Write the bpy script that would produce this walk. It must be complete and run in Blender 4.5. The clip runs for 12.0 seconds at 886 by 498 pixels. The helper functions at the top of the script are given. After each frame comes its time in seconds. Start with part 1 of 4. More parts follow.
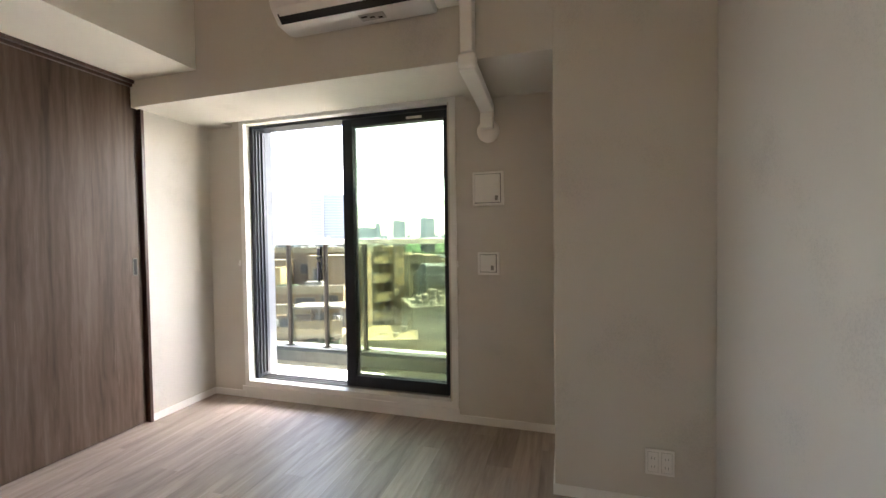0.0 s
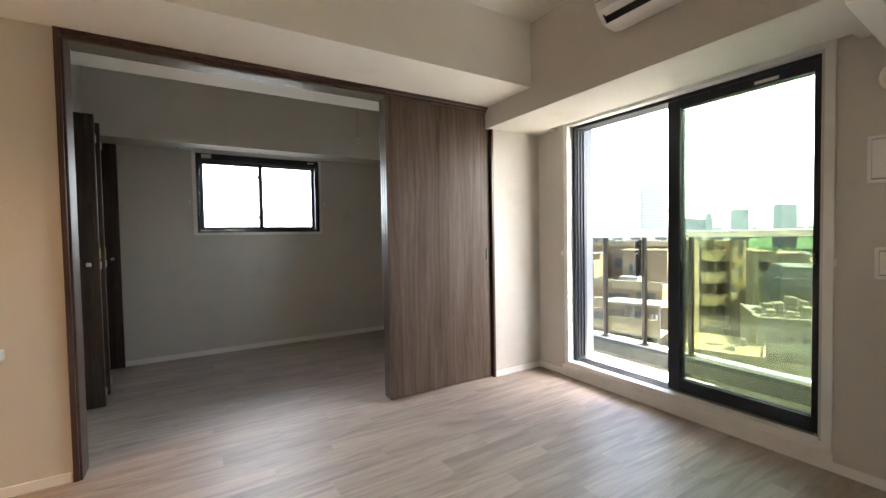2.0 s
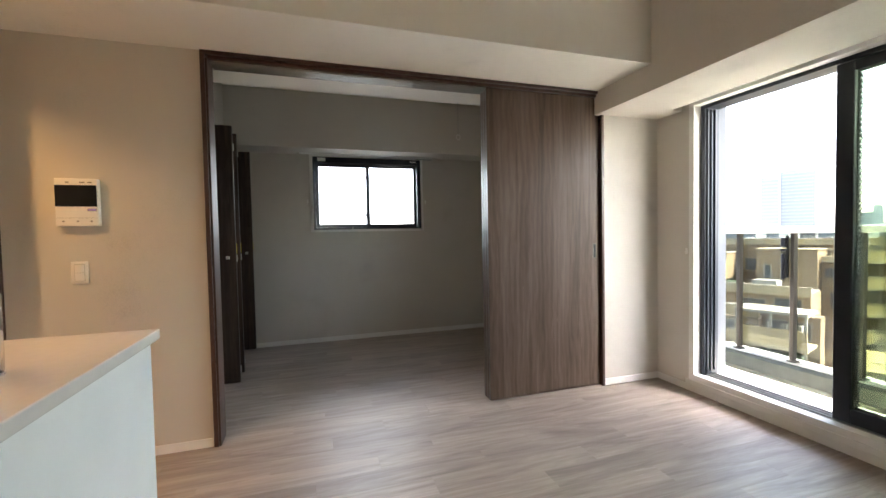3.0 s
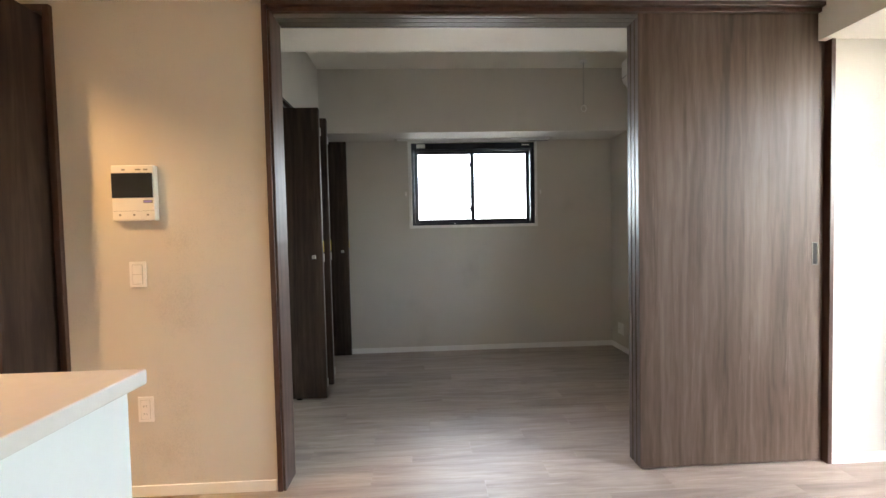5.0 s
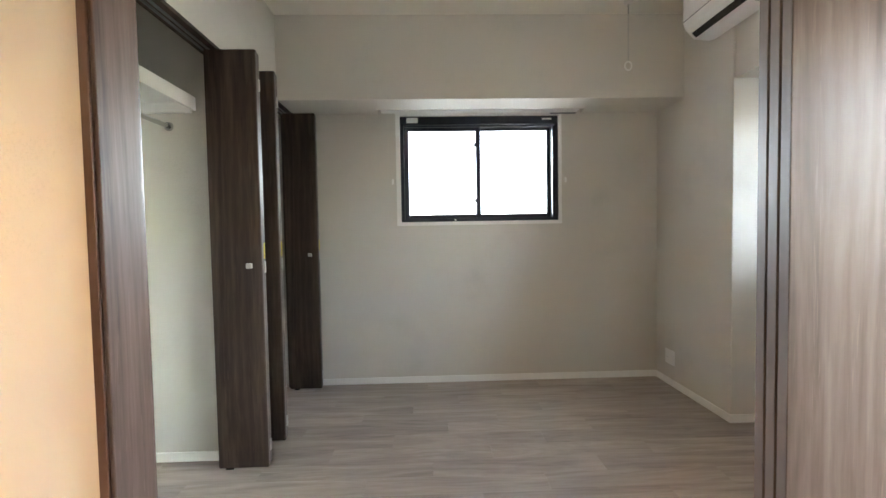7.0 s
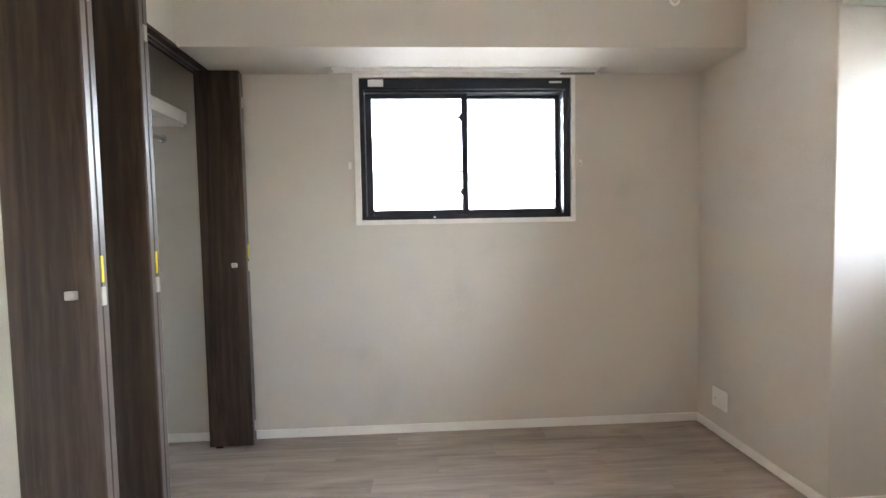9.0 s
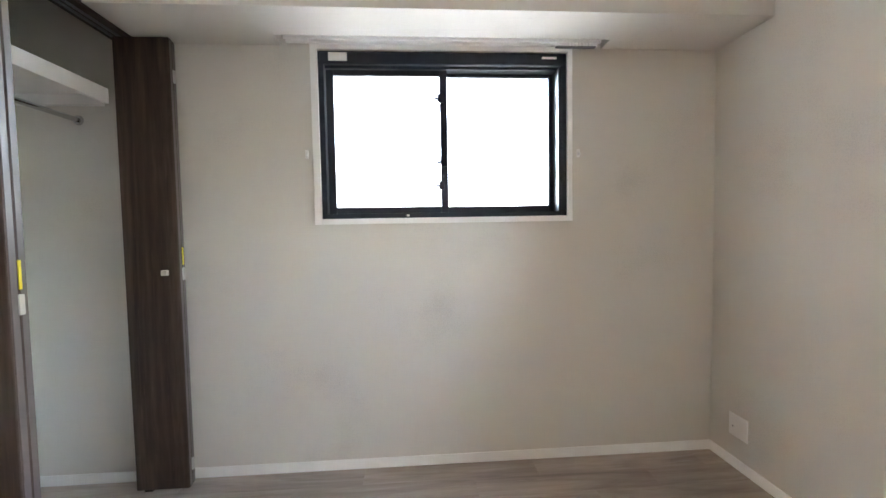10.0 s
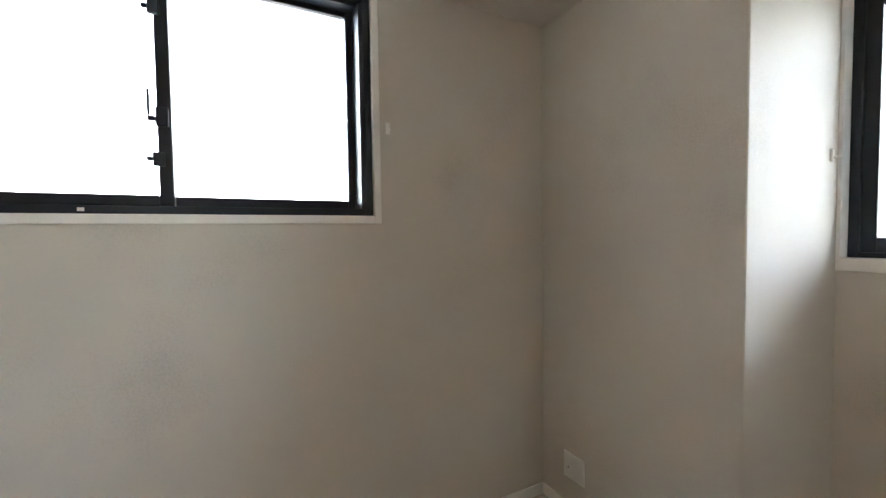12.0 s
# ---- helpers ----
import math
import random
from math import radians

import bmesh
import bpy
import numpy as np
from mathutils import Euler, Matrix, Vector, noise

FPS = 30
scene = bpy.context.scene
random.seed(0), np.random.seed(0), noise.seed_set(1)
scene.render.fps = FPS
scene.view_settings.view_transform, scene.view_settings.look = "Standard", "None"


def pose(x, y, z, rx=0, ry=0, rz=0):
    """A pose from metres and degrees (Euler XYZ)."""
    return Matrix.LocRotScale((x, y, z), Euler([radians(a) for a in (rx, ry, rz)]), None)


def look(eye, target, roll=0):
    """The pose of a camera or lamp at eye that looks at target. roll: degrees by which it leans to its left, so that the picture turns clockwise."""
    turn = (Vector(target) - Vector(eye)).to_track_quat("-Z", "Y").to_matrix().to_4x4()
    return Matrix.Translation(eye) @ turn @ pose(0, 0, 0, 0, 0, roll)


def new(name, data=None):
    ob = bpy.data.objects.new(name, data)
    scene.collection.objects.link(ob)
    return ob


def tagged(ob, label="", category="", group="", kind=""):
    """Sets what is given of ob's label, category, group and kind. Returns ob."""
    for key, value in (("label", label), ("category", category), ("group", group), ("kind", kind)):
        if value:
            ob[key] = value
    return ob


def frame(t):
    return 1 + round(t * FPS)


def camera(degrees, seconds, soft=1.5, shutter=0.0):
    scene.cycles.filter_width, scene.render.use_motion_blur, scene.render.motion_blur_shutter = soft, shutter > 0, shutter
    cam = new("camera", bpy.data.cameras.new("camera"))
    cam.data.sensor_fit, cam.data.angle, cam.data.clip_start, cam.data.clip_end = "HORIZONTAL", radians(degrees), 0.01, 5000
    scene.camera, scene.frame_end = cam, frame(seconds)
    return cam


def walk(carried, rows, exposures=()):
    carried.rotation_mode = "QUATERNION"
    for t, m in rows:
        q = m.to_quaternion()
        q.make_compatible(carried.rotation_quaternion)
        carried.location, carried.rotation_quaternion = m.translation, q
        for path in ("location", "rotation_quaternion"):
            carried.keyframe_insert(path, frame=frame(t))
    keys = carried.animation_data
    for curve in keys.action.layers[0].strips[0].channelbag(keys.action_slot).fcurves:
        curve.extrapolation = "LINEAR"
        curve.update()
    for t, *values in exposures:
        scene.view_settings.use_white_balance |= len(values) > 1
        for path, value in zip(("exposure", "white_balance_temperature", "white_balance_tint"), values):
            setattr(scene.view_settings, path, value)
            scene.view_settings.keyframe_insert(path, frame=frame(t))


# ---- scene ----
cam = camera(94.7, 12.0)
PATH = [
    (0, (0.115, 0.125, 1.289), (-0.455, 2.041, 1.233), -0.8),
    (0.5, (0.135, 0.079, 1.283), (-0.835, 1.826, 1.23), -0.9),
    (1, (0.151, 0.045, 1.278), (-1.134, 1.576, 1.221), -0.9),
    (1.5, (0.151, 0.021, 1.28), (-1.372, 1.317, 1.22), -0.9),
    (2, (0.154, 0.016, 1.279), (-1.554, 1.056, 1.215), -1.0),
    (2.5, (0.134, 0.018, 1.282), (-1.693, 0.828, 1.213), -1.0),
    (3, (0.061, 0.037, 1.268), (-1.844, 0.642, 1.2), -1.1),
    (3.5, (-0.086, 0.066, 1.266), (-2.041, 0.48, 1.195), -1.2),
    (3.7, (-0.159, 0.073, 1.267), (-2.128, 0.417, 1.194), -1.2),
    (5.5, (-0.91, 0.22, 1.251), (-2.909, 0.271, 1.182), -1.2),
    (6, (-1.149, 0.236, 1.259), (-3.148, 0.274, 1.185), -1.1),
    (6.5, (-1.407, 0.266, 1.262), (-3.405, 0.317, 1.187), -1.0),
    (8.3, (-2.215, 0.372, 1.265), (-4.212, 0.445, 1.194), -1.1),
    (8.5, (-2.306, 0.39, 1.268), (-4.303, 0.468, 1.198), -1.1),
    (9, (-2.502, 0.433, 1.29), (-4.498, 0.528, 1.199), -1.1),
    (9.5, (-2.712, 0.496, 1.295), (-4.708, 0.596, 1.2), -1.1),
    (10, (-2.877, 0.54, 1.299), (-4.87, 0.677, 1.201), -1.0),
    (10.5, (-3.063, 0.604, 1.289), (-5.05, 0.813, 1.204), -1.0),
    (11, (-3.207, 0.678, 1.286), (-5.178, 1.009, 1.199), -1.0),
    (11.5, (-3.393, 0.772, 1.284), (-5.313, 1.326, 1.201), -0.9),
    (12, (-3.56, 0.871, 1.296), (-5.324, 1.811, 1.213), -0.75),
]
EXPOSURES = [(0, 4.44, 6450, 12), (0.5, 4.54, 6450, 12), (1.5, 4.6, 6400, 11), (2.5, 4.45, 6400, 10), (3.7, 4.52, 6350, 10), (5.5, 5.33, 6300, 10), (6.5, 5.82, 6250, 7), (8.3, 6.2, 6400, 11),
             (9.5, 6.5, 6200, 12), (11, 6.33, 6050, 10), (11.5, 6.3, 6050, 10), (12, 5.72, 6500, 10)]
walk(cam, [(t, look(eye, target, roll)) for t, eye, target, roll in PATH], EXPOSURES)

# ---- sky and sun ----
SUN_AZ, SUN_EL = radians(54), radians(49)
world = bpy.data.worlds.new("sky")
scene.world = world
world.use_nodes = True
wn, wl = world.node_tree.nodes, world.node_tree.links
sky = wn.new("ShaderNodeTexSky")
sky.sky_type, sky.sun_disc = "NISHITA", False
sky.sun_elevation, sky.sun_rotation = SUN_EL, SUN_AZ
sky.air_density, sky.dust_density, sky.ozone_density = 1.0, 2.6, 1.0
wn["Background"].inputs["Strength"].default_value = 0.15
haze = wn.new("ShaderNodeHueSaturation")
haze.inputs["Saturation"].default_value = 0.62
wl.new(sky.outputs["Color"], haze.inputs["Color"])
wl.new(haze.outputs["Color"], wn["Background"].inputs["Color"])
sun_data = bpy.data.lights.new("sun", "SUN")
sun_data.energy, sun_data.angle, sun_data.color = 5.0, radians(0.6), (1.0, 0.94, 0.85)
sun = new("sun", sun_data)
sun.matrix_world = look((20, 30, 40), (20 - math.sin(SUN_AZ) * math.cos(SUN_EL), 30 - math.cos(SUN_AZ) * math.cos(SUN_EL), 40 - math.sin(SUN_EL)))

# sky light of the bedroom window, just outside its opening
wd = bpy.data.lights.new("window_sky_light", "AREA")
wd.shape, wd.size, wd.size_y, wd.energy, wd.color = "RECTANGLE", 1.24, 0.80, 1.1, (0.90, 0.95, 1.0)
wlamp = new("window_sky_light", wd)
wd.spread = radians(112)
wlamp.location = (-5.46, 0.60, 1.84)
wlamp.rotation_euler = (radians(58), 0, radians(-78))

# warm ceiling downlights of the kitchen
for lx, ly, power, cone in ((-2.0, -1.95, 3.9, 142), (-1.1, -1.9, 3.2, 112), (-0.3, -1.9, 1.8, 112)):
    d = bpy.data.lights.new("kitchen_downlight", "SPOT")
    d.energy, d.spot_size, d.spot_blend, d.shadow_soft_size, d.color = power, radians(cone), 0.55, 0.04, (1.0, 0.55, 0.21)
    lamp = new("kitchen_downlight", d)
    lamp.location = (lx, ly, 2.375)


# ---- materials ----
def material(name, rough=0.5, metal=0.0):
    m = bpy.data.materials.new(name)
    m.use_nodes = True
    b = m.node_tree.nodes["Principled BSDF"]
    b.inputs["Roughness"].default_value, b.inputs["Metallic"].default_value = rough, metal
    return m, m.node_tree.nodes, m.node_tree.links, b


def coords(nodes, links, scale, space="Object"):
    tc, mp = nodes.new("ShaderNodeTexCoord"), nodes.new("ShaderNodeMapping")
    mp.inputs["Scale"].default_value = scale
    links.new(tc.outputs[space], mp.inputs["Vector"])
    return mp


def noise_tex(nodes, links, vec, scale, detail=3.0, rough=0.5, dist=0.0):
    n = nodes.new("ShaderNodeTexNoise")
    n.inputs["Scale"].default_value, n.inputs["Detail"].default_value = scale, detail
    n.inputs["Roughness"].default_value, n.inputs["Distortion"].default_value = rough, dist
    links.new(vec.outputs[0], n.inputs["Vector"])
    return n


def ramp(nodes, links, src, stops):
    r = nodes.new("ShaderNodeValToRGB")
    e = r.color_ramp.elements
    while len(e) < len(stops):
        e.new(0.5)
    for k, (pos, c) in zip(e, stops):
        k.position, k.color = pos, (*c, 1)
    links.new(src, r.inputs["Fac"])
    return r


def bump(nodes, links, b, height, strength, dist=0.002):
    n = nodes.new("ShaderNodeBump")
    n.inputs["Strength"].default_value, n.inputs["Distance"].default_value = strength, dist
    links.new(height, n.inputs["Height"])
    links.new(n.outputs["Normal"], b.inputs["Normal"])
    return n


def plain(name, color, rough=0.5, metal=0.0, vary=0.06, scale=6.0, grain=0.0, grain_scale=200.0):
    """Paint, plastic or metal with a faint uneven tone and a fine grain."""
    m, n, l, b = material(name, rough, metal)
    mp = coords(n, l, (1, 1, 1))
    t = noise_tex(n, l, mp, scale, 4)
    lo, hi = [c * (1 - vary) for c in color], [min(1, c * (1 + vary)) for c in color]
    l.new(ramp(n, l, t.outputs["Fac"], [(0.3, lo), (0.7, hi)]).outputs[0], b.inputs["Base Color"])
    if grain:
        bump(n, l, b, noise_tex(n, l, mp, grain_scale, 2).outputs["Fac"], grain, 0.001)
    return m


def wallpaper(name, color):
    """Off-white woven vinyl wallpaper: fine horizontal and vertical threads."""
    m, n, l, b = material(name, 0.75)
    mp = coords(n, l, (1, 1, 1))
    soft = noise_tex(n, l, mp, 2.5, 3)
    fine = noise_tex(n, l, coords(n, l, (220, 220, 620)), 1.0, 2)
    fine2 = noise_tex(n, l, coords(n, l, (620, 620, 160)), 1.0, 2)
    add = n.new("ShaderNodeMath")
    add.operation = "ADD"
    l.new(fine.outputs["Fac"], add.inputs[0])
    l.new(fine2.outputs["Fac"], add.inputs[1])
    mixed = n.new("ShaderNodeMath")
    mixed.operation = "MULTIPLY_ADD"
    l.new(add.outputs[0], mixed.inputs[0])
    mixed.inputs[1].default_value = 0.35
    fleck = noise_tex(n, l, mp, 130, 3, 0.6)
    both = n.new("ShaderNodeMath")
    both.operation = "MULTIPLY_ADD"
    l.new(fleck.outputs["Fac"], both.inputs[0])
    both.inputs[1].default_value = 0.5
    l.new(soft.outputs["Fac"], both.inputs[2])
    l.new(both.outputs[0], mixed.inputs[2])
    l.new(ramp(n, l, mixed.outputs[0], [(0.75, [c * 0.9 for c in color]), (1.4, [min(1, c * 1.085) for c in color])]).outputs[0], b.inputs["Base Color"])
    bump(n, l, b, add.outputs[0], 0.5, 0.001)
    return m


def wood(name, dark, mid, light, along, rough, gloss=0.5, each=False, streak=1.0, relief=0.15, rings=0.055, across=5.0, threads=0.34):
    """Wood-grain laminate; along: the axis (0, 1, 2) that the grain follows."""
    m, n, l, b = material(name, rough)
    s1, s2 = [across] * 3, [120.0, 120.0, 120.0]
    s1[along], s2[along] = 0.62, 5.0
    mp1, mp2 = coords(n, l, s1), coords(n, l, s2)
    if each:
        info = n.new("ShaderNodeObjectInfo")
        mul = n.new("ShaderNodeVectorMath")
        mul.operation = "SCALE"
        mul.inputs[0].default_value = (37.0, 53.0, 71.0)
        l.new(info.outputs["Random"], mul.inputs["Scale"])
        for mp in (mp1, mp2):
            l.new(mul.outputs[0], mp.inputs["Location"])
    broad = noise_tex(n, l, mp1, 1.0, 5, 0.6, 1.2 * streak)
    fine = noise_tex(n, l, mp2, 1.0, 4, 0.6, 0.4)
    mix = n.new("ShaderNodeMath")
    mix.operation = "MULTIPLY_ADD"
    l.new(fine.outputs["Fac"], mix.inputs[0])
    mix.inputs[1].default_value = threads
    l.new(broad.outputs["Fac"], mix.inputs[2])
    s3 = [1.0, 1.0, 1.0]
    s3[along] = 0.22
    mp3 = coords(n, l, s3)
    if each:
        l.new(mul.outputs[0], mp3.inputs["Location"])
    wave = n.new("ShaderNodeTexWave")
    wave.wave_type, wave.bands_direction = "BANDS", "X" if along == 1 else "Y"
    for key, value in (("Scale", 7.0), ("Distortion", 16.0), ("Detail", 4.0), ("Detail Scale", 0.5), ("Detail Roughness", 0.65)):
        wave.inputs[key].default_value = value
    l.new(mp3.outputs[0], wave.inputs["Vector"])
    ringed = n.new("ShaderNodeMath")
    ringed.operation = "MULTIPLY_ADD"
    l.new(wave.outputs["Fac"], ringed.inputs[0])
    ringed.inputs[1].default_value = rings
    l.new(mix.outputs[0], ringed.inputs[2])
    h = rings / 2 + (threads - 0.34) / 2
    col = ramp(n, l, ringed.outputs[0], [(0.46 + h, dark), (0.66 + h, mid), (0.9 + h, light)])
    pores = noise_tex(n, l, mp2, 0.55, 3, 0.7, 1.5)
    band = noise_tex(n, l, mp1, 1.6, 2)
    pm = n.new("ShaderNodeMath")
    pm.operation = "MULTIPLY"
    l.new(ramp(n, l, pores.outputs["Fac"], [(0.58, (0, 0, 0)), (0.68, (1, 1, 1))]).outputs[0], pm.inputs[0])
    l.new(ramp(n, l, band.outputs["Fac"], [(0.45, (0, 0, 0)), (0.65, (1, 1, 1))]).outputs[0], pm.inputs[1])
    half = n.new("ShaderNodeMath")
    half.operation = "MULTIPLY"
    half.inputs[1].default_value = 0.42
    l.new(pm.outputs[0], half.inputs[0])
    lift = n.new("ShaderNodeMix")
    lift.data_type = "RGBA"
    l.new(half.outputs[0], lift.inputs["Factor"])
    l.new(col.outputs[0], lift.inputs["A"])
    lift.inputs["B"].default_value = (*[min(1, c * 1.35) for c in light], 1)
    out = lift.outputs["Result"]
    if each:
        hsv = n.new("ShaderNodeHueSaturation")
        mr = n.new("ShaderNodeMapRange")
        mr.inputs["To Min"].default_value, mr.inputs["To Max"].default_value = 0.875, 1.085
        l.new(info.outputs["Random"], mr.inputs["Value"])
        l.new(mr.outputs[0], hsv.inputs["Value"])
        l.new(out, hsv.inputs["Color"])
        out = hsv.outputs[0]
    l.new(out, b.inputs["Base Color"])
    b.inputs["Specular IOR Level"].default_value = gloss
    rr = n.new("ShaderNodeMapRange")
    rr.inputs["To Min"].default_value, rr.inputs["To Max"].default_value = rough - 0.03, rough + 0.05
    l.new(fine.outputs["Fac"], rr.inputs["Value"])
    l.new(rr.outputs[0], b.inputs["Roughness"])
    bump(n, l, b, fine.outputs["Fac"], relief, 0.0008)
    return m


def glass(name, tint, gloss=0.06):
    m = bpy.data.materials.new(name)
    m.use_nodes = True
    n, l = m.node_tree.nodes, m.node_tree.links
    n.clear()
    out, mix = n.new("ShaderNodeOutputMaterial"), n.new("ShaderNodeMixShader")
    tr, gl, fr = n.new("ShaderNodeBsdfTransparent"), n.new("ShaderNodeBsdfGlossy"), n.new("ShaderNodeFresnel")
    tr.inputs["Color"].default_value = (*tint, 1)
    gl.inputs["Roughness"].default_value = gloss * 0.2
    fr.inputs["IOR"].default_value = 1.45
    l.new(fr.outputs[0], mix.inputs[0])
    l.new(tr.outputs[0], mix.inputs[1])
    l.new(gl.outputs[0], mix.inputs[2])
    l.new(mix.outputs[0], out.inputs["Surface"])
    return m


def emitter(name, color, strength):
    m, n, l, b = material(name, 0.4)
    b.inputs["Base Color"].default_value = (*color, 1)
    b.inputs["Emission Color"].default_value = (*color, 1)
    b.inputs["Emission Strength"].default_value = strength
    return m


WALL = wallpaper("wallpaper", (0.582, 0.55, 0.495))
CLOSET = wallpaper("white_closet_paper", (0.87, 0.87, 0.84))
CEIL = wallpaper("ceiling_paper", (0.83, 0.80, 0.73))
WHITE = plain("white_trim", (0.84, 0.825, 0.795), 0.45, vary=0.03)
PLASTIC = plain("white_plastic", (0.84, 0.825, 0.79), 0.35, vary=0.02)
GREYPL = plain("grey_plastic", (0.28, 0.27, 0.25), 0.5)
STICKER = plain("pale_sticker", (0.5, 0.49, 0.45), 0.5)
VIOLET = plain("violet_lit_icon", (0.35, 0.28, 0.75), 0.4)
GAP = plain("shadow_gap_plastic", (0.56, 0.545, 0.51), 0.5)
DOOR = wood("dark_oak_laminate", (0.058, 0.038, 0.027), (0.102, 0.07, 0.051), (0.15, 0.111, 0.085), 2, 0.44, 0.24, streak=0.5, rings=0.1, across=10.0, threads=0.22)
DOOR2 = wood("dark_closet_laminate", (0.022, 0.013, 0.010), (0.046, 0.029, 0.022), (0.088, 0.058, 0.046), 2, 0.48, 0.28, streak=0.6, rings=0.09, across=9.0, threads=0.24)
JAMB = wood("brown_jamb_laminate", (0.035, 0.02, 0.014), (0.08, 0.05, 0.038), (0.13, 0.09, 0.07), 2, 0.5, 0.22)
FRAME = wood("brown_frame_laminate", (0.04, 0.017, 0.01), (0.065, 0.03, 0.02), (0.09, 0.045, 0.03), 2, 0.32)
EDGE = plain("grey_brown_edge_band", (0.12, 0.097, 0.087), 0.4, vary=0.1)
PLANK = wood("oak_vinyl_plank", (0.275, 0.226, 0.19), (0.375, 0.311, 0.265), (0.48, 0.404, 0.348), 1, 0.42, 0.38, each=True, streak=2.5, relief=0.03, rings=0.05)
JOINT = plain("floor_joint", (0.24, 0.195, 0.165), 0.7)
ALU = plain("black_bronze_aluminium", (0.006, 0.0105, 0.02), 0.5, 0.0, vary=0.1)
ALU2 = plain("grey_aluminium", (0.22, 0.22, 0.22), 0.45, 0.6)
TRACK = plain("grey_head_track", (0.34, 0.33, 0.30), 0.35, 0.6)
RAILALU = plain("dark_bronze_post", (0.05, 0.042, 0.038), 0.4, 0.5)
STEEL = plain("chrome", (0.6, 0.6, 0.6), 0.12, 1.0, vary=0.02)
SATIN = plain("satin_nickel", (0.55, 0.53, 0.50), 0.3, 1.0)
BLACK = plain("black_gloss", (0.008, 0.009, 0.012), 0.12, vary=0.02)
YELLOW = plain("yellow_tag", (0.75, 0.58, 0.02), 0.5)
COUNTER = plain("white_counter_top", (0.72, 0.68, 0.645), 0.2, vary=0.02, scale=30)
PANEL = plain("white_counter_panel", (0.80, 0.81, 0.80), 0.45, vary=0.02)
GLASS_CLEAR = glass("clear_glass", (0.985, 0.99, 0.985))
GLASS_GREEN = glass("coated_green_glass", (0.84, 0.88, 0.80))
GLASS_GREY = glass("grey_tinted_glass", (0.735, 0.77, 0.785))
GLASS_RAIL = glass("rail_glass", (0.44, 0.455, 0.43))
CONCRETE = plain("balcony_concrete", (0.11, 0.112, 0.098), 0.85, vary=0.18, scale=5, grain=0.4, grain_scale=120)
BALC_FLOOR = plain("balcony_sheet_floor", (0.52, 0.485, 0.34), 0.2, vary=0.14, scale=9)
gloss_coat = BALC_FLOOR.node_tree.nodes["Principled BSDF"].inputs
gloss_coat["Specular IOR Level"].default_value, gloss_coat["Coat Weight"].default_value, gloss_coat["Coat Roughness"].default_value, gloss_coat["Coat IOR"].default_value = 1.0, 1.0, 0.07, 1.9
SILLMET = plain("pale_aluminium", (0.84, 0.83, 0.80), 0.2, 0.35, vary=0.03)
EXTWALL = plain("exterior_tile_grey", (0.10, 0.108, 0.125), 0.6, vary=0.06)
ASPHALT = plain("city_ground", (0.052, 0.052, 0.05), 0.9, vary=0.4, scale=0.15)
TAN = plain("tan_facade", (0.22, 0.16, 0.092), 0.8, vary=0.08, scale=0.6)
OCHRE = plain("ochre_facade", (0.36, 0.275, 0.135), 0.8, vary=0.08, scale=0.6)
CREAM = plain("cream_facade", (0.31, 0.265, 0.17), 0.8, vary=0.08, scale=0.6)
GREYF = plain("grey_facade", (0.31, 0.32, 0.25), 0.8, vary=0.1, scale=0.6)
ROOFG = plain("grey_roof", (0.24, 0.235, 0.21), 0.9, vary=0.15, scale=0.4)
SLATE = plain("slate_roof", (0.17, 0.185, 0.175), 0.7, vary=0.15)
FARF = plain("far_tower", (0.19, 0.21, 0.23), 0.7, vary=0.05, scale=0.05)
FARP = plain("far_pale_tower", (0.115, 0.12, 0.125), 0.7, vary=0.05, scale=0.05)
FARW = plain("far_window_band", (0.13, 0.15, 0.17), 0.4, vary=0.05)
PALEF = plain("pale_facade", (0.29, 0.27, 0.215), 0.8, vary=0.07, scale=0.8)
LAWN = plain("park_lawn", (0.06, 0.125, 0.05), 0.9, vary=0.3, scale=0.02)
WINGL = plain("dark_window_glass", (0.05, 0.056, 0.056), 0.6)
TREE = plain("far_foliage", (0.075, 0.12, 0.06), 0.9, vary=0.25, scale=0.3)

# ---- builders ----
ORIGIN = {}


def box(bm, x0, x1, y0, y1, z0, z1, bevel=0.0, seg=1):
    r = bmesh.ops.create_cube(bm, size=1.0, matrix=Matrix.LocRotScale(((x0 + x1) / 2, (y0 + y1) / 2, (z0 + z1) / 2), None, (abs(x1 - x0), abs(y1 - y0), abs(z1 - z0))))
    if bevel:
        vs = set(r["verts"])
        es = [e for e in bm.edges if e.verts[0] in vs and e.verts[1] in vs]
        bmesh.ops.bevel(bm, geom=es, offset=bevel, segments=seg, profile=0.5, affect="EDGES", clamp_overlap=True)
    return bm


def boxes(*rows, bevel=0.0, seg=1):
    bm = bmesh.new()
    for r in rows:
        box(bm, *r, bevel=bevel, seg=seg)
    return bm


def cyl(bm, p0, p1, r0, r1=None, seg=20, caps=True):
    a, b = Vector(p0), Vector(p1)
    q = (b - a).to_track_quat("Z", "Y").to_matrix().to_4x4()
    bmesh.ops.create_cone(bm, cap_ends=caps, segments=seg, radius1=r0, radius2=r0 if r1 is None else r1, depth=(b - a).length, matrix=Matrix.Translation((a + b) / 2) @ q)
    return bm


